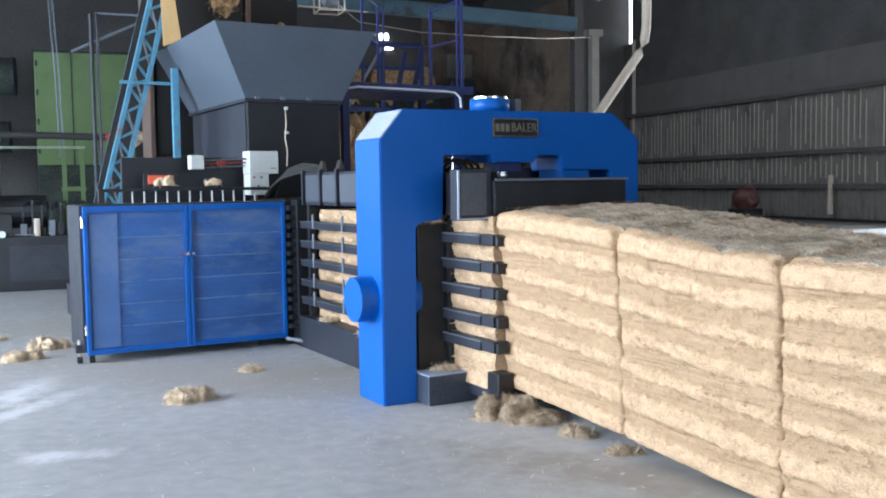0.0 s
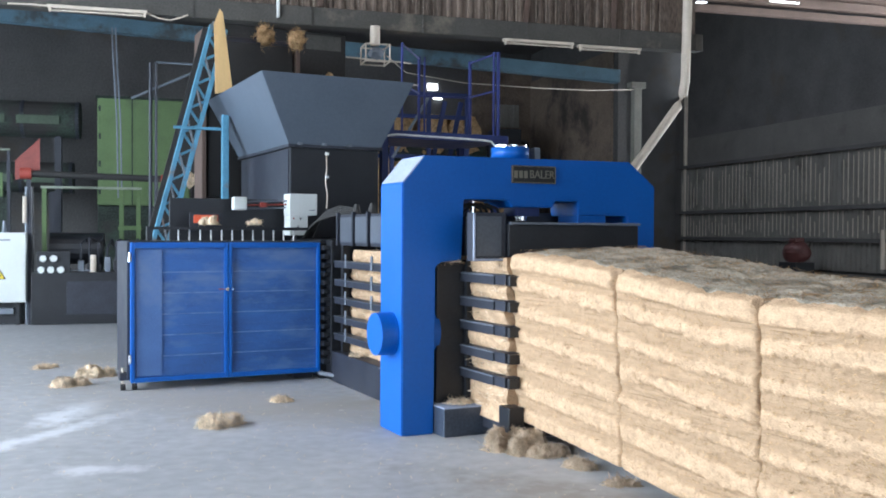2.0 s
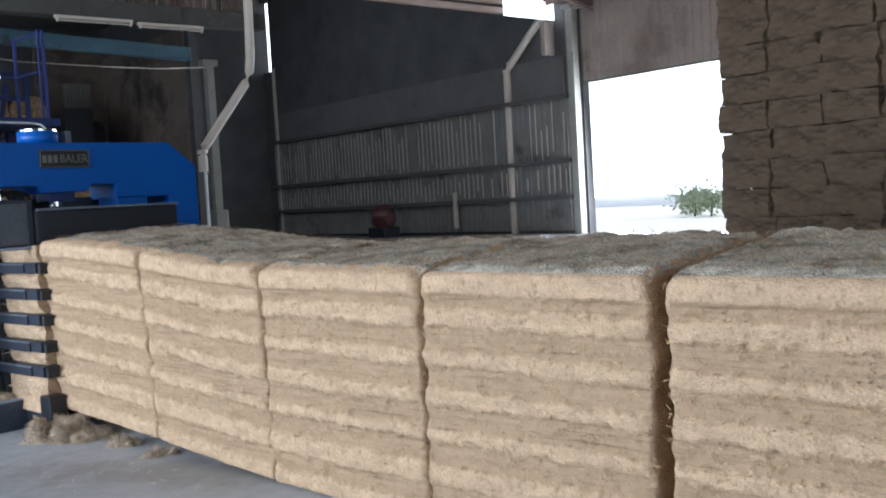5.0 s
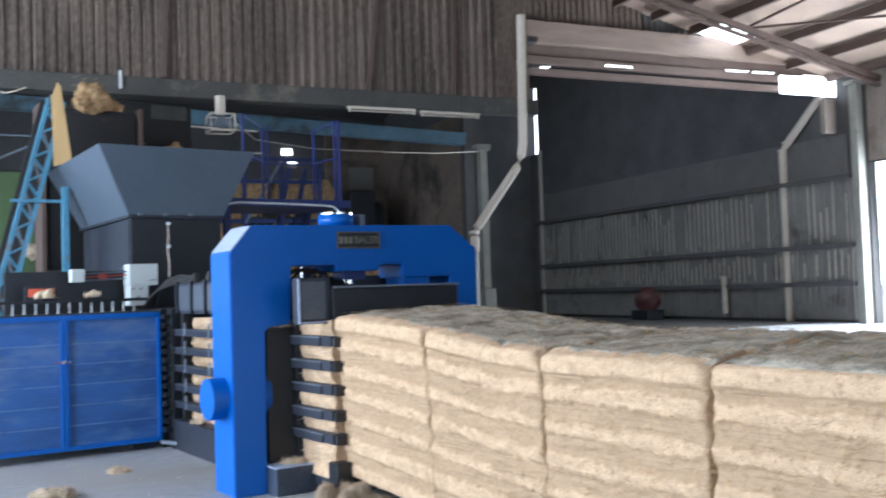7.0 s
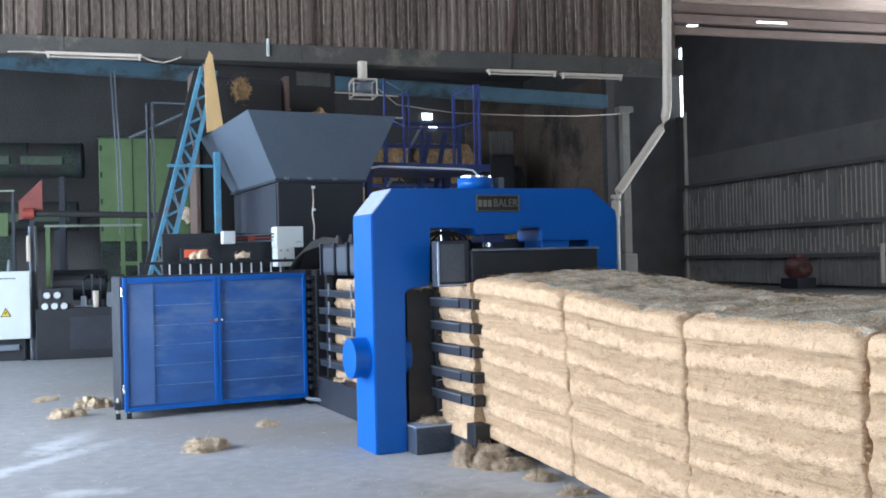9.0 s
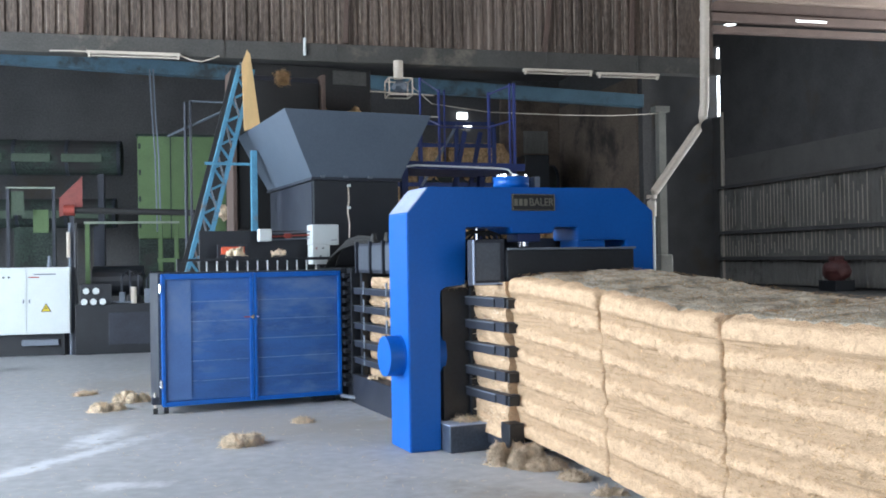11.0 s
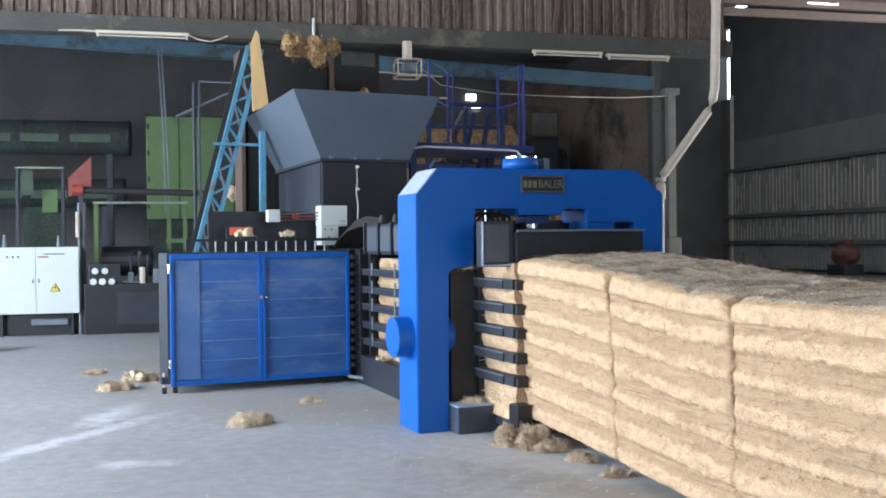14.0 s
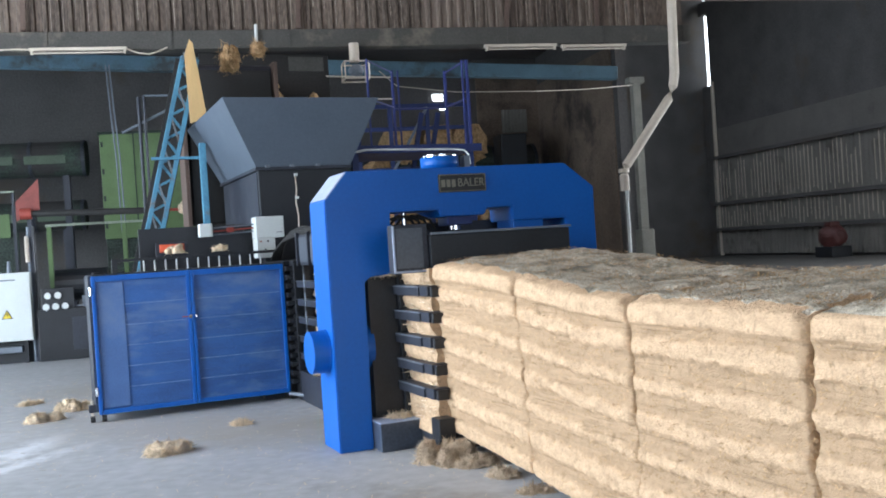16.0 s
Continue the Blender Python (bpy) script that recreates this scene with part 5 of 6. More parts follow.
# far side wall: panels, ribbed sheet, rails
for z0, z1, nm in ((4.62, 5.9, "wall_panel_upper"),):
    bm = nb()
    y = 14.9
    while y < 34:
        box(bm, 22.22, 22.296, y + 0.004, min(y + 2.996, 34.0), z0, z1, 0.002)
        y += 3.0
    whole(nm, bm, PANELWALL, "dull grey wall panels of the back hall", "wall panel", B, kind="structure")
bm = sheet_profile(nb(), 14.6, 34.0, 0.1, 4.5, 22.19, 0.26, 0.05, axis="y")
whole("wall_ribbed_sheet", bm, RIBBED, "ribbed grey sheet on the lower far wall", "wall sheet", B, kind="structure")
bm = nb()
for z in (1.15, 2.35, 4.48):
    box(bm, 22.0, 22.13, 14.6, 34.2, z, z + 0.14)
whole("trim_wall_rails", bm, DARKWALL, "dark horizontal wall rails", "rail", B, kind="structure")
bm = rod(nb(), (22.0, 20.5, 0.25), (22.0, 20.5, 1.6), 0.09, 12)
whole("pipe_stub", bm, PALE, "short pale pipe on the far wall", "pipe", B, base=(22.0, 20.5, 0.25))


def far_cart():
    t = thing("red_machine", (21.0, 23.8, 0), "dull red machine in the shade of the back hall", "machine", frame_=B)
    part("body", lump(nb(), (21.0, 23.8, 0.75), (0.45, 0.55, 0.45), 5, 3, 0.1), DULL_RED, t)
    part("base", box(nb(), 20.6, 21.4, 23.3, 24.3, 0.0, 0.4), BLACK, t)
    part("cowl", box(nb(), 20.8, 21.2, 23.6, 24.0, 1.1, 1.3, 0.05), DULL_RED, t)
    return t


far_cart()

# bright light lines on the far ribs, put in as pale strips
bm = nb()
y = 14.7
rng = random.Random(31)
while y < 33.9:
    for z0, z1 in ((1.32, 2.3), (2.5, 4.45)):
        if rng.random() < (0.95 if y > 19 else 0.45):
            a = z0 + rng.random() ** 2 * 0.3
            box(bm, 22.125, 22.138, y + 0.18, y + 0.18 + rng.uniform(0.025, 0.055), a, a + (z1 - a) * (1 - 0.5 * rng.random() ** 3))
    y += 0.26
whole("trim_far_light_lines", bm, PALE, "pale strips on the far sheet wall, standing in for bright light lines", "trim", B, kind="structure")

# daylit gaps in the gable and the end wall
def roof_pane(x0, x1, y0, y1):
    return slab(nb(), ((x0, y0, roof_z(x0) - 0.065), (x0, y1, roof_z(x0) - 0.065), (x1, y1, roof_z(x1) - 0.065), (x1, y0, roof_z(x1) - 0.065)), 0.01)


whole("window_roof_pane", roof_pane(16.9, 18.4, 15.45, 14.3), PANE, "bright translucent roof pane", "skylight", B, kind="structure")
whole("window_gap_lower", box(nb(), 20.0, 22.25, 15.2, 15.24, 7.1, 7.66), PANE, "bright daylit opening above the lintel", "opening", B, kind="structure")


bm = nb()
for xa, xb, z in ((13.8, 14.7, 7.58), (18.1, 18.9, 7.72), (19.1, 19.9, 7.73), (21.1, 22.1, 7.735)):
    box(bm, xa, xb, 15.38, 15.40, z, z + 0.03)
whole("window_lintel_gaps", bm, PANE, "thin daylit gaps under the lintel", "opening", B, kind="structure")
whole("wall_box", box(nb(), 21.55, 22.02, 15.0, 15.2, 5.9, 7.0, 0.03), SHED_WALL, "dull beige box hanging beside the corner column", "box", B, base=(21.8, 15.1, 5.9))
whole("annex_machine", box(nb(), 5.5, 6.1, 13.5, 14.1, 0.0, 3.75, 0.03), BLACK, "tall black machine in the dark annex", "machine", B, base=(5.8, 13.8, 0))


whole("window_annex", box(nb(), 4.60, 4.85, 15.95, 15.99, 4.90, 5.05), PANE, "small bright window in the back wall of the annex", "window", B, kind="structure")
whole("window_annex_low", box(nb(), 4.76, 4.96, 15.95, 15.99, 4.68, 4.78), PANE, "small bright gap in the back wall of the annex", "window", B, kind="structure")


def straw_heap(x, y, w, h, seed):
    t = thing("straw_heap", (x, y, 0), "heap of brown straw in the annex", "straw", "annex straw heaps", B)
    bm = nb()
    r = random.Random(seed)
    for k in range(7):
        lump(bm, (x + r.uniform(-0.6, 0.6) * w, y + r.uniform(-0.3, 0.3), h * r.uniform(0.2, 0.62)), (w * r.uniform(0.3, 0.5), 0.5, h * r.uniform(0.3, 0.42)), seed + k, 3, 0.4)
    for v in bm.verts:
        v.co.z = max(v.co.z, 0.0)
    part("straw_mass", bm, STRAW_WAD, t, kind="stuff")
    return t


straw_heap(3.0, 12.6, 1.5, 3.3, 61)
straw_heap(5.2, 13.4, 1.2, 2.9, 62)
straw_heap(0.9, 12.2, 1.0, 3.9, 63)


def bale_press_rack():
    t = thing("storage_rack", (3.4, 11.9, 0), "dark blue steel rack in front of the straw heaps", "rack", frame_=B)
    for x in (2.1, 2.75, 3.5, 4.3):
        part("upright", box(nb(), x - 0.04, x + 0.04, 11.86, 11.94, 0, 4.2, 0.004), BLUE_DARK, t)
    for z in (2.9, 3.7, 4.15):
        part("shelf_beam", box(nb(), 2.1, 4.3, 11.87, 11.93, z, z + 0.08, 0.004), BLUE_DARK, t)
    part("brace", bar(nb(), (2.75, 11.84, 2.9), (3.5, 11.84, 4.15), 0.05), STEEL_GREY, t)
    return t


bale_press_rack()


def straw_stack():
    """Old bales piled into a high wall."""
    rng = random.Random(3)
    base = nb()
    k = 0
    for row in range(9):
        for col in range(5):
            z0 = row * 0.62
            y1 = 5.5 - col * 1.2 + rng.uniform(-0.07, 0.07)
            x0 = 17.2 + rng.uniform(-0.08, 0.08)
            t = thing("old_bale", (x0 + 0.6, y1 - 0.6, z0), "dark weathered straw bale in a high stack", "bale", "stack of old bales", B)
            bm = box(nb(), x0, x0 + 1.25, y1 - 1.18, y1, z0, z0 + 0.61)
            bmesh.ops.subdivide_edges(bm, edges=bm.edges[:], cuts=9, use_grid_fill=True)
            for v in bm.verts:
                q = v.co * 3 + Vector((k, 0, 0))
                v.co += Vector((noise.noise(q), noise.noise(q + Vector((9, 0, 0))), 0.4 * noise.noise(q + Vector((0, 9, 0))))) * 0.09
                v.co += Vector((noise.noise(q * 4), noise.noise(q * 4 + Vector((5, 0, 0))), 0)) * 0.03
            part("bale_block", bm, STRAW_OLD, t)
            k += 1


straw_stack()


def annex_bales():
    """Brown bales piled behind the walkway."""
    rng = random.Random(8)
    for row in range(6):
        for col in range(3):
            x0, z0 = 3.1 + col * 0.80 + rng.uniform(-0.05, 0.05), row * 0.68
            t = thing("brown_bale", (x0 + 0.35, 14.7, z0), "brown straw bale piled in the dark annex", "bale", "bales in the annex", B)
            bm = box(nb(), x0, x0 + 0.71, 14.2 + rng.uniform(-0.05, 0.05), 15.3, z0, z0 + 0.675)
            bmesh.ops.subdivide_edges(bm, edges=bm.edges[:], cuts=7, use_grid_fill=True)
            for v in bm.verts:
                q = v.co * 4
                v.co += Vector((noise.noise(q), noise.noise(q + Vector((9, 0, 0))), 0.0)) * 0.11 - Vector((v.co.x - x0 - 0.355, 0, 0)) * 0.25 * max(0.0, (v.co.z - z0 - 0.3) / 0.37) ** 2
            part("bale_block", bm, STRAW_WAD, t)


annex_bales()


# loose straw on the floor
def tuft(x, y, w, h, seed, frame_=I4, z=0.0, n=1500, label="tuft of loose straw on the floor", straw=STRAW_LOOSE):
    t = thing("straw_tuft", (x, y, z), label, "straw", "loose straw", frame_)
    bm = nb()
    spots = []
    for k in range(6):
        r = random.Random(seed * 10 + k)
        c, f = Vector((x + r.gauss(0, 0.36) * w, y + r.gauss(0, 0.3) * w, z + h * 0.15)), r.uniform(0.55, 1.0)
        spots.append((c, f))
        lump(bm, c, (w * 0.42 * f, w * 0.4 * f, h * 0.75 * f), seed + k * 1.7, 4, 0.22)
    for v in bm.verts:
        for s1, s2 in ((18, 0.016), (55, 0.010)):
            v.co += Vector((noise.noise(v.co * s1), noise.noise(v.co * s1 + Vector((7, 0, 0))), noise.noise(v.co * s1 + Vector((0, 7, 0))))) * s2
        v.co.z = max(v.co.z, z + 0.003)
    part("wad", bm, straw, t, smooth=True)
    rng = random.Random(seed)

    def place(r):
        c, f = r.choice(spots)
        d = Vector((r.gauss(0, 1), r.gauss(0, 1), abs(r.gauss(0, 1)))).normalized()
        reach = r.choice((0.9, 1.0, 1.0, 1.35))
        p = c + Vector((d.x * w * 0.42, d.y * w * 0.4, d.z * h * 0.75)) * f * reach
        if reach > 1.2:
            p.z = z + 0.005
        return p, d

    part("loose_straw", strands(nb(), n, place, 0.05, 0.0022, rng, 0.35), straw, t, kind="stuff")
    return t


tuft(-1.05, 0.88, 0.20, 0.10, 1)
tuft(0.50, -0.72, 0.16, 0.17, 2, n=5200, straw=DULL_STRAW)
tuft(0.64, -0.90, 0.17, 0.07, 12, n=3000, straw=DULL_STRAW)
tuft(0.70, -1.25, 0.16, 0.03, 13, n=1500, straw=DULL_STRAW)
tuft(0.62, -1.7, 0.12, 0.015, 18, n=700, straw=DULL_STRAW)
tuft(0.40, 0.10, 0.11, 0.025, 14, z=1.22, n=160, label="loose straw lying on the press mouth")
tuft(0.45, 0.02, 0.12, 0.02, 15, z=0.208, n=500, label="loose straw lying on the skid box")
tuft(0.46, 1.25, 0.09, 0.07, 16, z=0.29, n=400, label="loose straw lying on the channel sill")
tuft(0.46, 2.1, 0.08, 0.03, 17, z=0.29, n=300, label="loose straw lying on the channel sill")
tuft(-1.86, 3.3, 0.22, 0.10, 3)
tuft(-1.62, 3.75, 0.20, 0.14, 4)
tuft(-2.05, 4.6, 0.12, 0.03, 5)
tuft(-0.35, 1.7, 0.10, 0.03, 6)
tuft(-0.62, 3.42, 0.13, 0.10, 7, z=1.50, n=60, label="wad of straw lying on the press rail")
tuft(-0.15, 3.33, 0.10, 0.08, 8, z=1.50, n=60, label="wad of straw lying on the press rail")

# litter of stalks and dust on the floor
rng = random.Random(21)
bm = strands(nb(), 2600, lambda r: (Vector((r.uniform(-3.6, 0.45), r.uniform(-3.5, 7.0), 0.004)), Vector((0, 0, 1))), 0.05, 0.0018, rng, 0.05)
whole("straw_litter", bm, STRAW_LOOSE, "thin litter of stalks on the floor", "straw", kind="stuff")
rng = random.Random(77)
bm = nb()
for k in range(130):
    c = Vector((rng.uniform(-3.2, 0.6), rng.uniform(-2.5, 6.5), 0.003 + 0.0004 * (k % 9)))
    rad = rng.uniform(0.006, 0.026)
    ph = rng.uniform(0, 6.28)
    slab(bm, [c + Vector((math.cos(a + ph) * rad * rng.uniform(0.5, 1.6), math.sin(a + ph) * rad * rng.uniform(0.4, 1.0), 0)) for a in (0, 1.1, 2.2, 3.2, 4.3, 5.3)], 0.002)
whole("floor_flecks", bm, mat("chaff", (0.50, 0.49, 0.45), 0.9, 0, 0.3, 6, 50, 0.2), "pale chaff and scraps on the floor", "chaff", kind="stuff")

# outside: shrubs
def shrub(x, y, s, seed):
    t = thing("shrub", (x, y, -0.03), "pale green shrub outside the doorway", "shrub", "shrubs outside", B)
    part("stem", tube(nb(), [(x, y, -0.03), (x + 0.1, y, 0.6 * s), (x, y + 0.1, 1.2 * s)], 0.05, 6), RUST, t)
    r = random.Random(seed)
    bm = nb()
    for k in range(420):
        v = Vector((r.gauss(0, 0.5), r.gauss(0, 0.5), r.gauss(0, 0.35))) * s
        p = Vector((x, y, 0.9 * s)) + v
        p.z = max(p.z, 0.05)
        a = Vector((r.gauss(0, 1), r.gauss(0, 1), r.gauss(0, 1))).normalized() * 0.12
        b = a.orthogonal().normalized() * 0.06
        bm.faces.new([bm.verts.new(p + q) for q in (a, b, -a, -b)])
    part("leaves", bm, BUSH, t, kind="stuff")


for n, (x, y, s) in enumerate(((34, 17.6, 0.75), (34.5, 18.8, 0.95), (36, 19.6, 0.7), (37, 20.9, 0.6))):
    shrub(x, y, s, n)


# ---- feed head behind the hopper, and the straw that falls from it ----
def feed_head():
    t = thing("straw_elevator", (0.7, 7.1, 0), "black belt head behind the hopper, dropping straw", "conveyor")
    part("belt_face", box(nb(), 0.12, 1.30, 6.84, 7.22, 1.9, 4.02, 0.02), RUBBER, t)
    part("head_roller", rod(nb(), (0.10, 7.02, 4.0), (1.32, 7.02, 4.0), 0.12, 18), STEEL_DARK, t)
    for x in (0.06, 1.36):
        part("side_cheek", box(nb(), x - 0.03, x + 0.03, 6.8, 7.3, 1.7, 4.14, 0.01), RUST, t)
        part("leg", box(nb(), x - 0.05, x + 0.05, 6.95, 7.05, 0, 1.7), RUST, t)
    # near-black backdrop sheet added to hide the girder behind the straw
    part("hood_back", box(nb(), 0.50, 2.50, 8.0, 8.06, 1.7, 4.50, 0.01), DARK_SHEET, t, "near-black back sheet of the hood, added to hide the girder")
    part("hood_patch", box(nb(), 1.86, 2.42, 7.985, 7.999, 4.24, 4.46, 0.004), BEAM, t, "greyish patch plate")
    for x, z, h in ((1.55, 3.9, 0.34), (2.2, 3.75, 0.22)):
        part("straw_clot", lump(nb(), (x, 7.95, z), (0.16, 0.07, h / 2), x, 3), STRAW_WAD, t, "brown straw stuck to the hood")
    for x in (0.56, 2.44):
        part("hood_leg", box(nb(), x - 0.04, x + 0.04, 8.0, 8.06, 0, 1.7), RUST, t)
    return t


feed_head()
FALLING = (
    (0.30, ((0, 0.88, 6.35, 3.85), (0.4, 1.00, 6.35, 4.02), (0.7, 0.61, 6.35, 3.70), (0.92, 0.61, 5.80, 2.75), (16, 0.61, 5.80, 2.75))),
    (0.42, ((0, 0.95, 7.35, 4.25), (0.4, 0.95, 6.35, 4.14), (0.7, 1.06, 6.35, 3.92), (0.9, 1.17, 6.35, 3.86), (1.1, 1.11, 6.35, 3.76), (1.32, 1.11, 5.80, 2.75), (16, 1.11, 5.80, 2.75))),
    (0.42, ((0, 0.76, 7.35, 4.25), (0.7, 0.76, 6.35, 4.10), (0.9, 0.76, 6.35, 4.15), (1.1, 0.78, 6.35, 4.18), (1.2, 0.92, 6.35, 4.07), (1.4, 0.92, 6.35, 3.69), (1.62, 0.92, 5.80, 2.75), (16, 0.92, 5.80, 2.75))),
    (0.22, ((0, 0.77, 7.55, 3.55), (0.6, 0.77, 7.55, 3.55), (1.15, 0.77, 7.35, 4.20), (1.5, 0.77, 6.35, 4.10), (1.7, 1.12, 6.35, 4.11), (2, 1.19, 6.35, 4.02), (2.4, 1.44, 6.35, 3.93), (2.6, 1.96, 6.35, 3.45), (2.82, 1.20, 5.80, 2.75), (16, 1.20, 5.80, 2.75))),
    (0.22, ((0, 0.66, 7.55, 3.55), (0.8, 0.66, 7.55, 3.55), (1.35, 0.66, 7.35, 4.20), (1.7, 0.66, 6.35, 4.11), (2, 0.77, 6.35, 4.04), (2.5, 0.88, 6.35, 3.91), (2.72, 0.88, 5.80, 2.75), (16, 0.88, 5.80, 2.75))),
    (0.26, ((0, 0.69, 7.55, 3.55), (6.3, 0.69, 7.55, 3.55), (6.85, 0.69, 7.35, 4.20), (7.2, 0.69, 6.35, 4.13), (7.5, 0.86, 6.35, 3.87), (7.72, 0.86, 5.80, 2.75), (16, 0.86, 5.80, 2.75))),
    (0.42, ((0, 0.73, 7.55, 3.55), (6.3, 0.73, 7.55, 3.55), (6.85, 0.73, 7.35, 4.20), (7.2, 0.73, 6.35, 4.25), (7.5, 0.82, 6.35, 4.21), (7.7, 0.92, 6.35, 3.76), (7.92, 0.92, 5.80, 2.75), (16, 0.92, 5.80, 2.75))),
    (0.50, ((0, 1.04, 7.55, 3.55), (6.6, 1.04, 7.55, 3.55), (7.15, 1.04, 7.35, 4.20), (7.5, 1.04, 6.35, 4.28), (7.7, 1.05, 6.35, 4.17), (7.9, 1.16, 6.35, 3.97), (8, 1.11, 6.35, 3.86), (8.22, 1.11, 5.80, 2.75), (16, 1.11, 5.80, 2.75))),
    (0.42, ((0, 1.02, 7.55, 3.55), (6.8, 1.02, 7.55, 3.55), (7.35, 1.02, 7.35, 4.20), (7.7, 1.02, 6.35, 4.26), (7.9, 1.17, 6.35, 4.21), (8, 1.09, 6.35, 4.07), (8.2, 1.21, 6.35, 3.88), (8.42, 1.20, 5.80, 2.75), (16, 1.20, 5.80, 2.75))),
    (0.26, ((0, 0.79, 7.55, 3.55), (7.1, 0.79, 7.55, 3.55), (7.65, 0.79, 7.35, 4.20), (8, 0.79, 6.35, 4.21), (8.2, 0.87, 6.35, 4.20), (8.4, 0.93, 6.35, 4.17), (8.7, 0.50, 6.35, 3.68), (9.2, 0.60, 6.20, 3.90), (9.55, 0.60, 5.80, 2.75), (16, 0.60, 5.80, 2.75))),
    (0.16, ((0, 0.50, 7.55, 3.55), (9.9, 0.50, 7.55, 3.55), (10.45, 0.50, 7.35, 4.20), (10.8, 0.50, 6.35, 4.01), (11, 0.64, 6.35, 3.97), (11.5, 0.93, 6.35, 3.98), (11.7, 0.95, 6.35, 3.83), (11.92, 0.95, 5.80, 2.75), (16, 0.95, 5.80, 2.75))),
    (0.28, ((0, 0.70, 7.55, 3.55), (10.7, 0.70, 7.55, 3.55), (11.25, 0.70, 7.35, 4.21), (11.6, 0.70, 6.35, 4.31), (12, 0.64, 6.35, 4.26), (12.4, 0.65, 6.35, 4.32), (12.8, 0.70, 6.35, 4.27), (13, 0.82, 6.35, 4.15), (13.2, 0.86, 6.35, 3.98), (13.3, 0.91, 6.35, 3.83), (13.4, 0.92, 6.35, 3.67), (13.62, 0.92, 5.80, 2.75), (16, 0.92, 5.80, 2.75))),
    (0.24, ((0, 1.06, 7.55, 3.55), (11.7, 1.06, 7.55, 3.55), (12.25, 1.06, 7.35, 4.20), (12.6, 1.06, 6.35, 4.25), (12.8, 1.02, 6.35, 4.23), (13, 1.10, 6.35, 4.17), (13.2, 1.06, 6.35, 4.01), (13.4, 1.13, 6.35, 3.72), (13.62, 1.13, 5.80, 2.75), (16, 1.13, 5.80, 2.75))),
    (0.26, ((0, 0.68, 7.55, 3.55), (12.2, 0.68, 7.55, 3.55), (12.75, 0.68, 7.35, 4.20), (13.1, 0.68, 6.35, 4.19), (13.4, 0.91, 6.35, 4.08), (13.6, 0.96, 6.35, 3.95), (13.8, 0.94, 6.35, 3.77), (13.9, 0.95, 6.35, 3.67), (14.12, 0.95, 5.80, 2.75), (16, 0.95, 5.80, 2.75))),
    (0.22, ((0, 1.02, 7.55, 3.55), (12.7, 1.02, 7.55, 3.55), (13.25, 1.02, 7.35, 4.20), (13.6, 1.02, 6.35, 4.16), (13.8, 0.98, 6.35, 4.14), (14, 1.00, 6.35, 4.03), (14.1, 0.97, 6.35, 3.81), (14.32, 0.97, 5.80, 2.75), (16, 0.97, 5.80, 2.75))),
    (0.28, ((0, 0.70, 7.55, 3.55), (12.7, 0.70, 7.55, 3.55), (13.25, 0.70, 7.35, 4.20), (13.6, 0.70, 6.35, 4.22), (13.9, 0.69, 6.35, 4.20), (14.1, 0.64, 6.35, 4.09), (14.3, 0.66, 6.35, 3.93), (14.4, 0.68, 6.35, 3.85), (14.5, 0.65, 6.35, 3.65), (14.72, 0.65, 5.80, 2.75), (16, 0.65, 5.80, 2.75))),
    (0.26, ((0, 1.01, 7.55, 3.55), (13, 1.01, 7.55, 3.55), (13.55, 1.01, 7.35, 4.20), (13.9, 1.01, 6.35, 4.14), (14.1, 0.96, 6.35, 4.08), (14.3, 0.96, 6.35, 4.00), (14.5, 0.97, 6.35, 3.86), (14.6, 1.10, 6.35, 3.71), (14.82, 1.10, 5.80, 2.75), (16, 1.10, 5.80, 2.75))),
    (0.16, ((0, 1.10, 7.55, 3.55), (13.1, 1.10, 7.55, 3.55), (13.65, 1.25, 7.35, 4.20), (14, 1.25, 6.35, 4.16), (14.3, 1.31, 6.35, 4.17), (14.5, 1.31, 6.35, 4.04), (14.7, 1.41, 6.35, 3.66), (14.92, 1.20, 5.80, 2.75), (16, 1.20, 5.80, 2.75))),
    (0.26, ((0, 0.95, 7.55, 3.55), (13.4, 0.95, 7.55, 3.55), (13.95, 0.95, 7.35, 4.20), (14.3, 0.95, 6.35, 4.22), (14.5, 1.01, 6.35, 4.16), (14.7, 1.09, 6.35, 4.05), (14.9, 1.11, 6.35, 3.86), (15, 1.12, 6.35, 3.71), (15.22, 1.12, 5.80, 2.75), (16, 1.12, 5.80, 2.75))),
    (0.24, ((0, 1.10, 7.55, 3.55), (13.8, 1.10, 7.55, 3.55), (14.35, 1.17, 7.35, 4.20), (14.7, 1.17, 6.35, 4.23), (14.9, 1.17, 6.35, 4.16), (15, 1.12, 6.35, 4.05), (15.2, 1.08, 6.35, 3.74), (15.42, 1.08, 5.80, 2.75), (16, 1.08, 5.80, 2.75))),
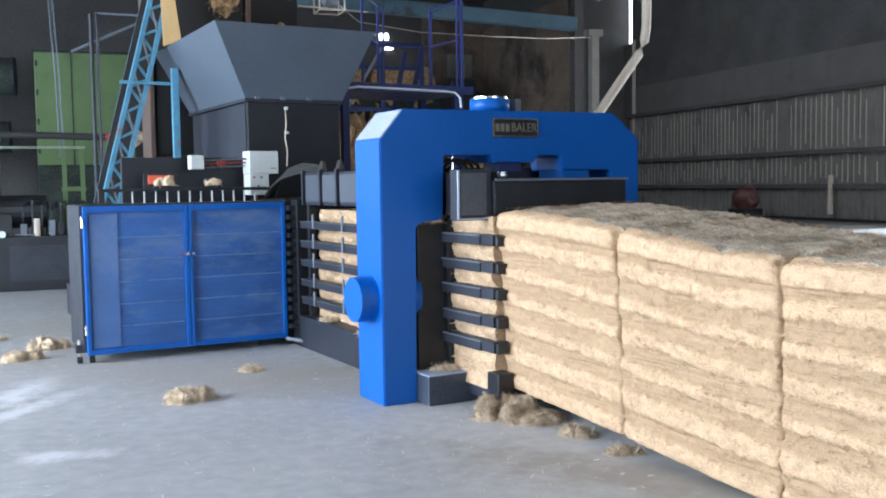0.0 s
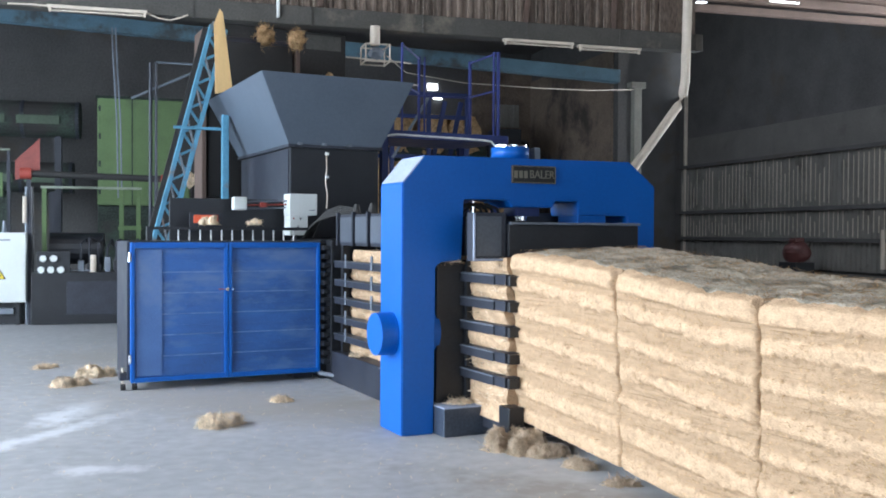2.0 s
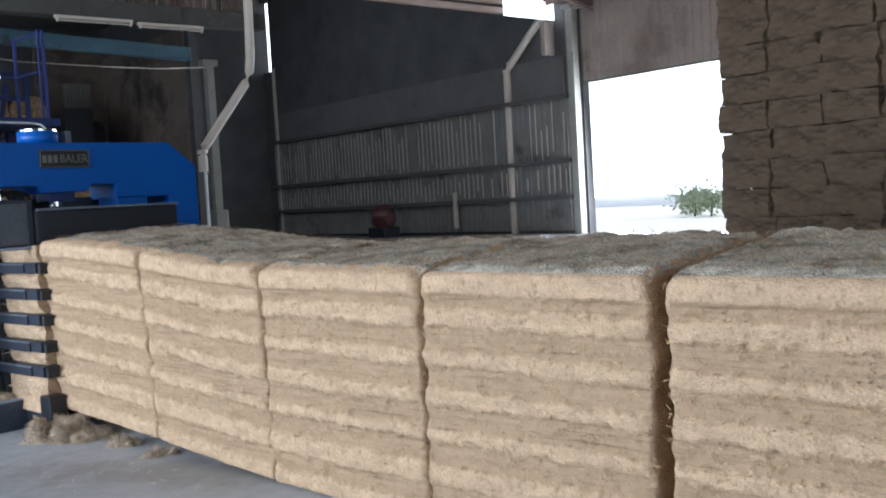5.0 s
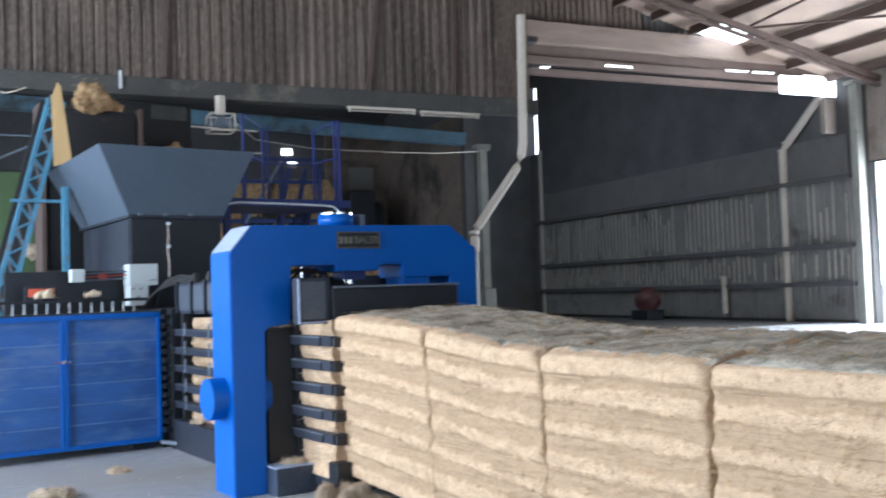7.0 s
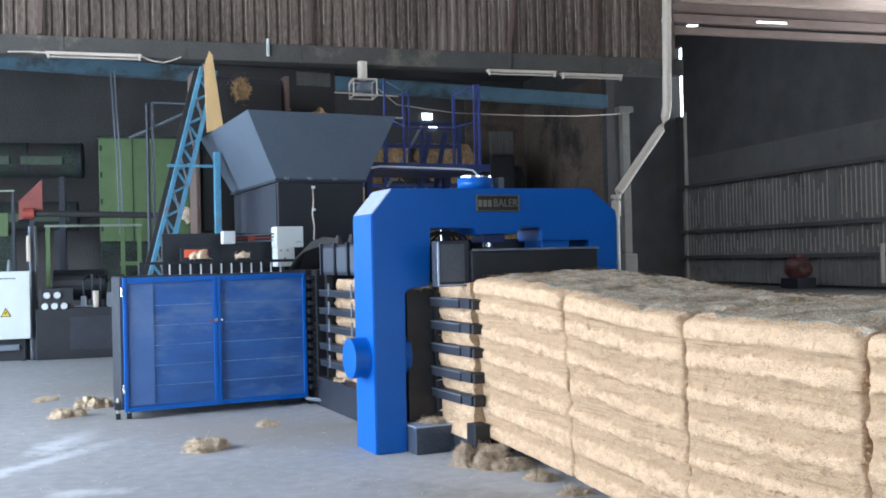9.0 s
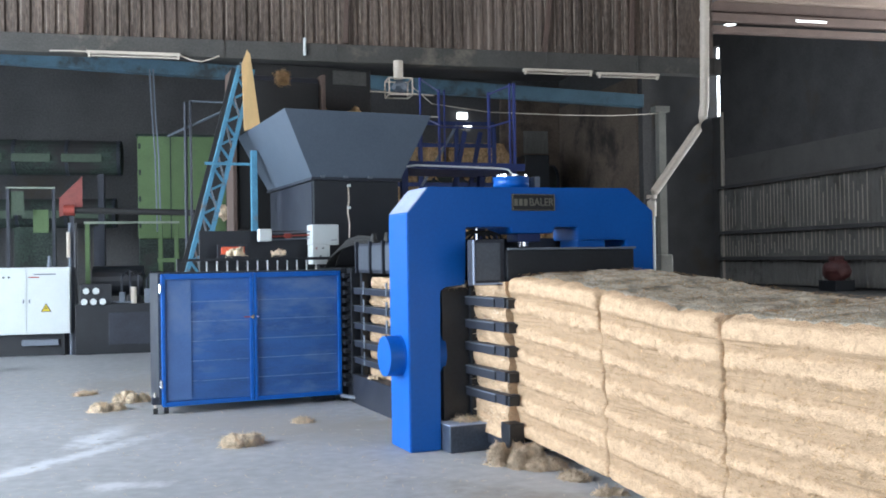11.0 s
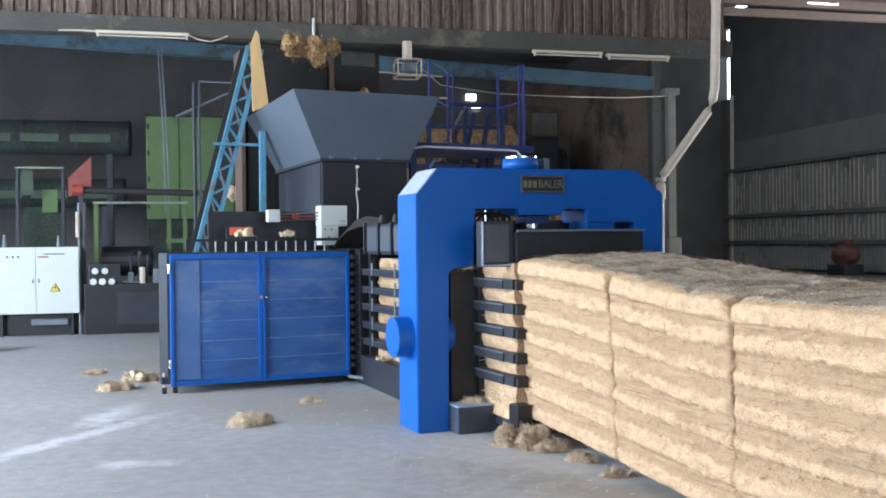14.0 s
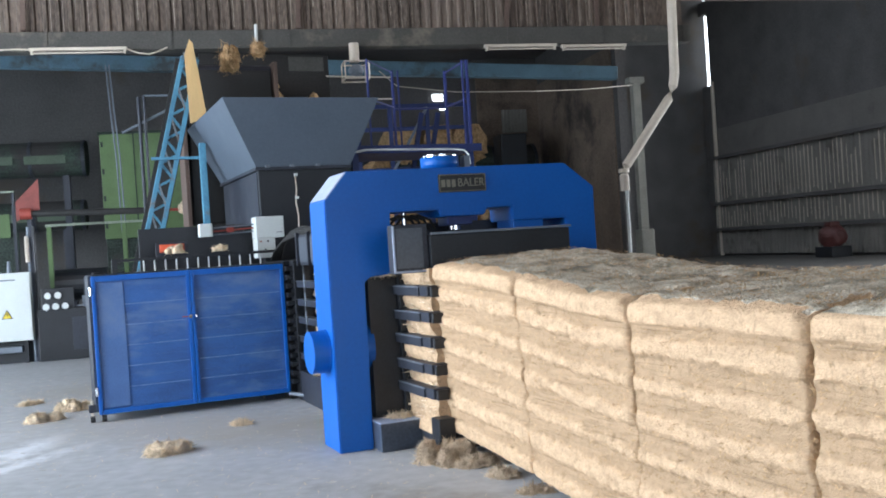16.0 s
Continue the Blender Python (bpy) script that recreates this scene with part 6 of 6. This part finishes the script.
    (0.22, ((0, 0.99, 7.55, 3.55), (14.1, 0.99, 7.55, 3.55), (14.65, 0.99, 7.35, 4.20), (15, 0.99, 6.35, 4.17), (15.2, 0.99, 6.35, 4.16), (15.4, 0.99, 6.35, 4.08), (15.6, 1.06, 6.35, 4.00), (15.8, 1.10, 6.35, 3.75), (16.02, 1.10, 5.80, 2.75))),
    (0.18, ((0, 1.01, 7.55, 3.55), (14.5, 1.01, 7.55, 3.55), (15.05, 1.01, 7.35, 4.20), (15.4, 1.01, 6.35, 4.16), (15.6, 1.08, 6.35, 4.17), (15.8, 1.06, 6.35, 4.21), (16, 1.03, 6.35, 4.21))),
    (0.28, ((0, 0.53, 7.55, 3.55), (14.3, 0.53, 7.55, 3.55), (14.85, 0.53, 7.35, 4.20), (15.2, 0.53, 6.35, 4.26), (15.6, 0.55, 6.35, 4.20), (15.8, 0.63, 6.35, 4.16), (16, 0.64, 6.35, 4.07))),
)


def straw_wad(size, place, seed):
    t = thing("straw_wad", place, "loose wad of tan straw falling into the hopper", "straw", "falling straw")
    r = random.Random(seed)
    bm = lump(nb(), place, (size * r.uniform(0.42, 0.6), size * 0.4, size * r.uniform(0.45, 0.6)), seed * 2.3, 5, 0.28)
    for v in bm.verts:
        v.co += Vector((noise.noise(v.co * 14), noise.noise(v.co * 14 + Vector((7, 0, 0))), noise.noise(v.co * 14 + Vector((0, 7, 0))))) * 0.03
        v.co += Vector((noise.noise(v.co * 45), noise.noise(v.co * 45 + Vector((7, 0, 0))), noise.noise(v.co * 45 + Vector((0, 7, 0))))) * 0.012
    part("wad", bm, STRAW_WAD, t, smooth=True)
    bm = strands(nb(), 1100, lambda q: (Vector(place) + Vector((q.gauss(0, 0.22), q.gauss(0, 0.17), q.gauss(0, 0.22))) * size, Vector((q.gauss(0, 1), q.gauss(0, 1), q.gauss(0, 1))).normalized()), 0.07, 0.0035, r, 0.8)
    part("loose_straw", bm, STRAW_WAD, t, kind="stuff")
    return t


def motions():
    for n, (size, rows) in enumerate(FALLING):
        wad = straw_wad(size * 1.05, rows[0][1:], 40 + n)
        walk(wad, [(t, pose(x, y, z, 0, 14 * k, 9 * k)) for k, (t, x, y, z) in enumerate(rows)])


motions()
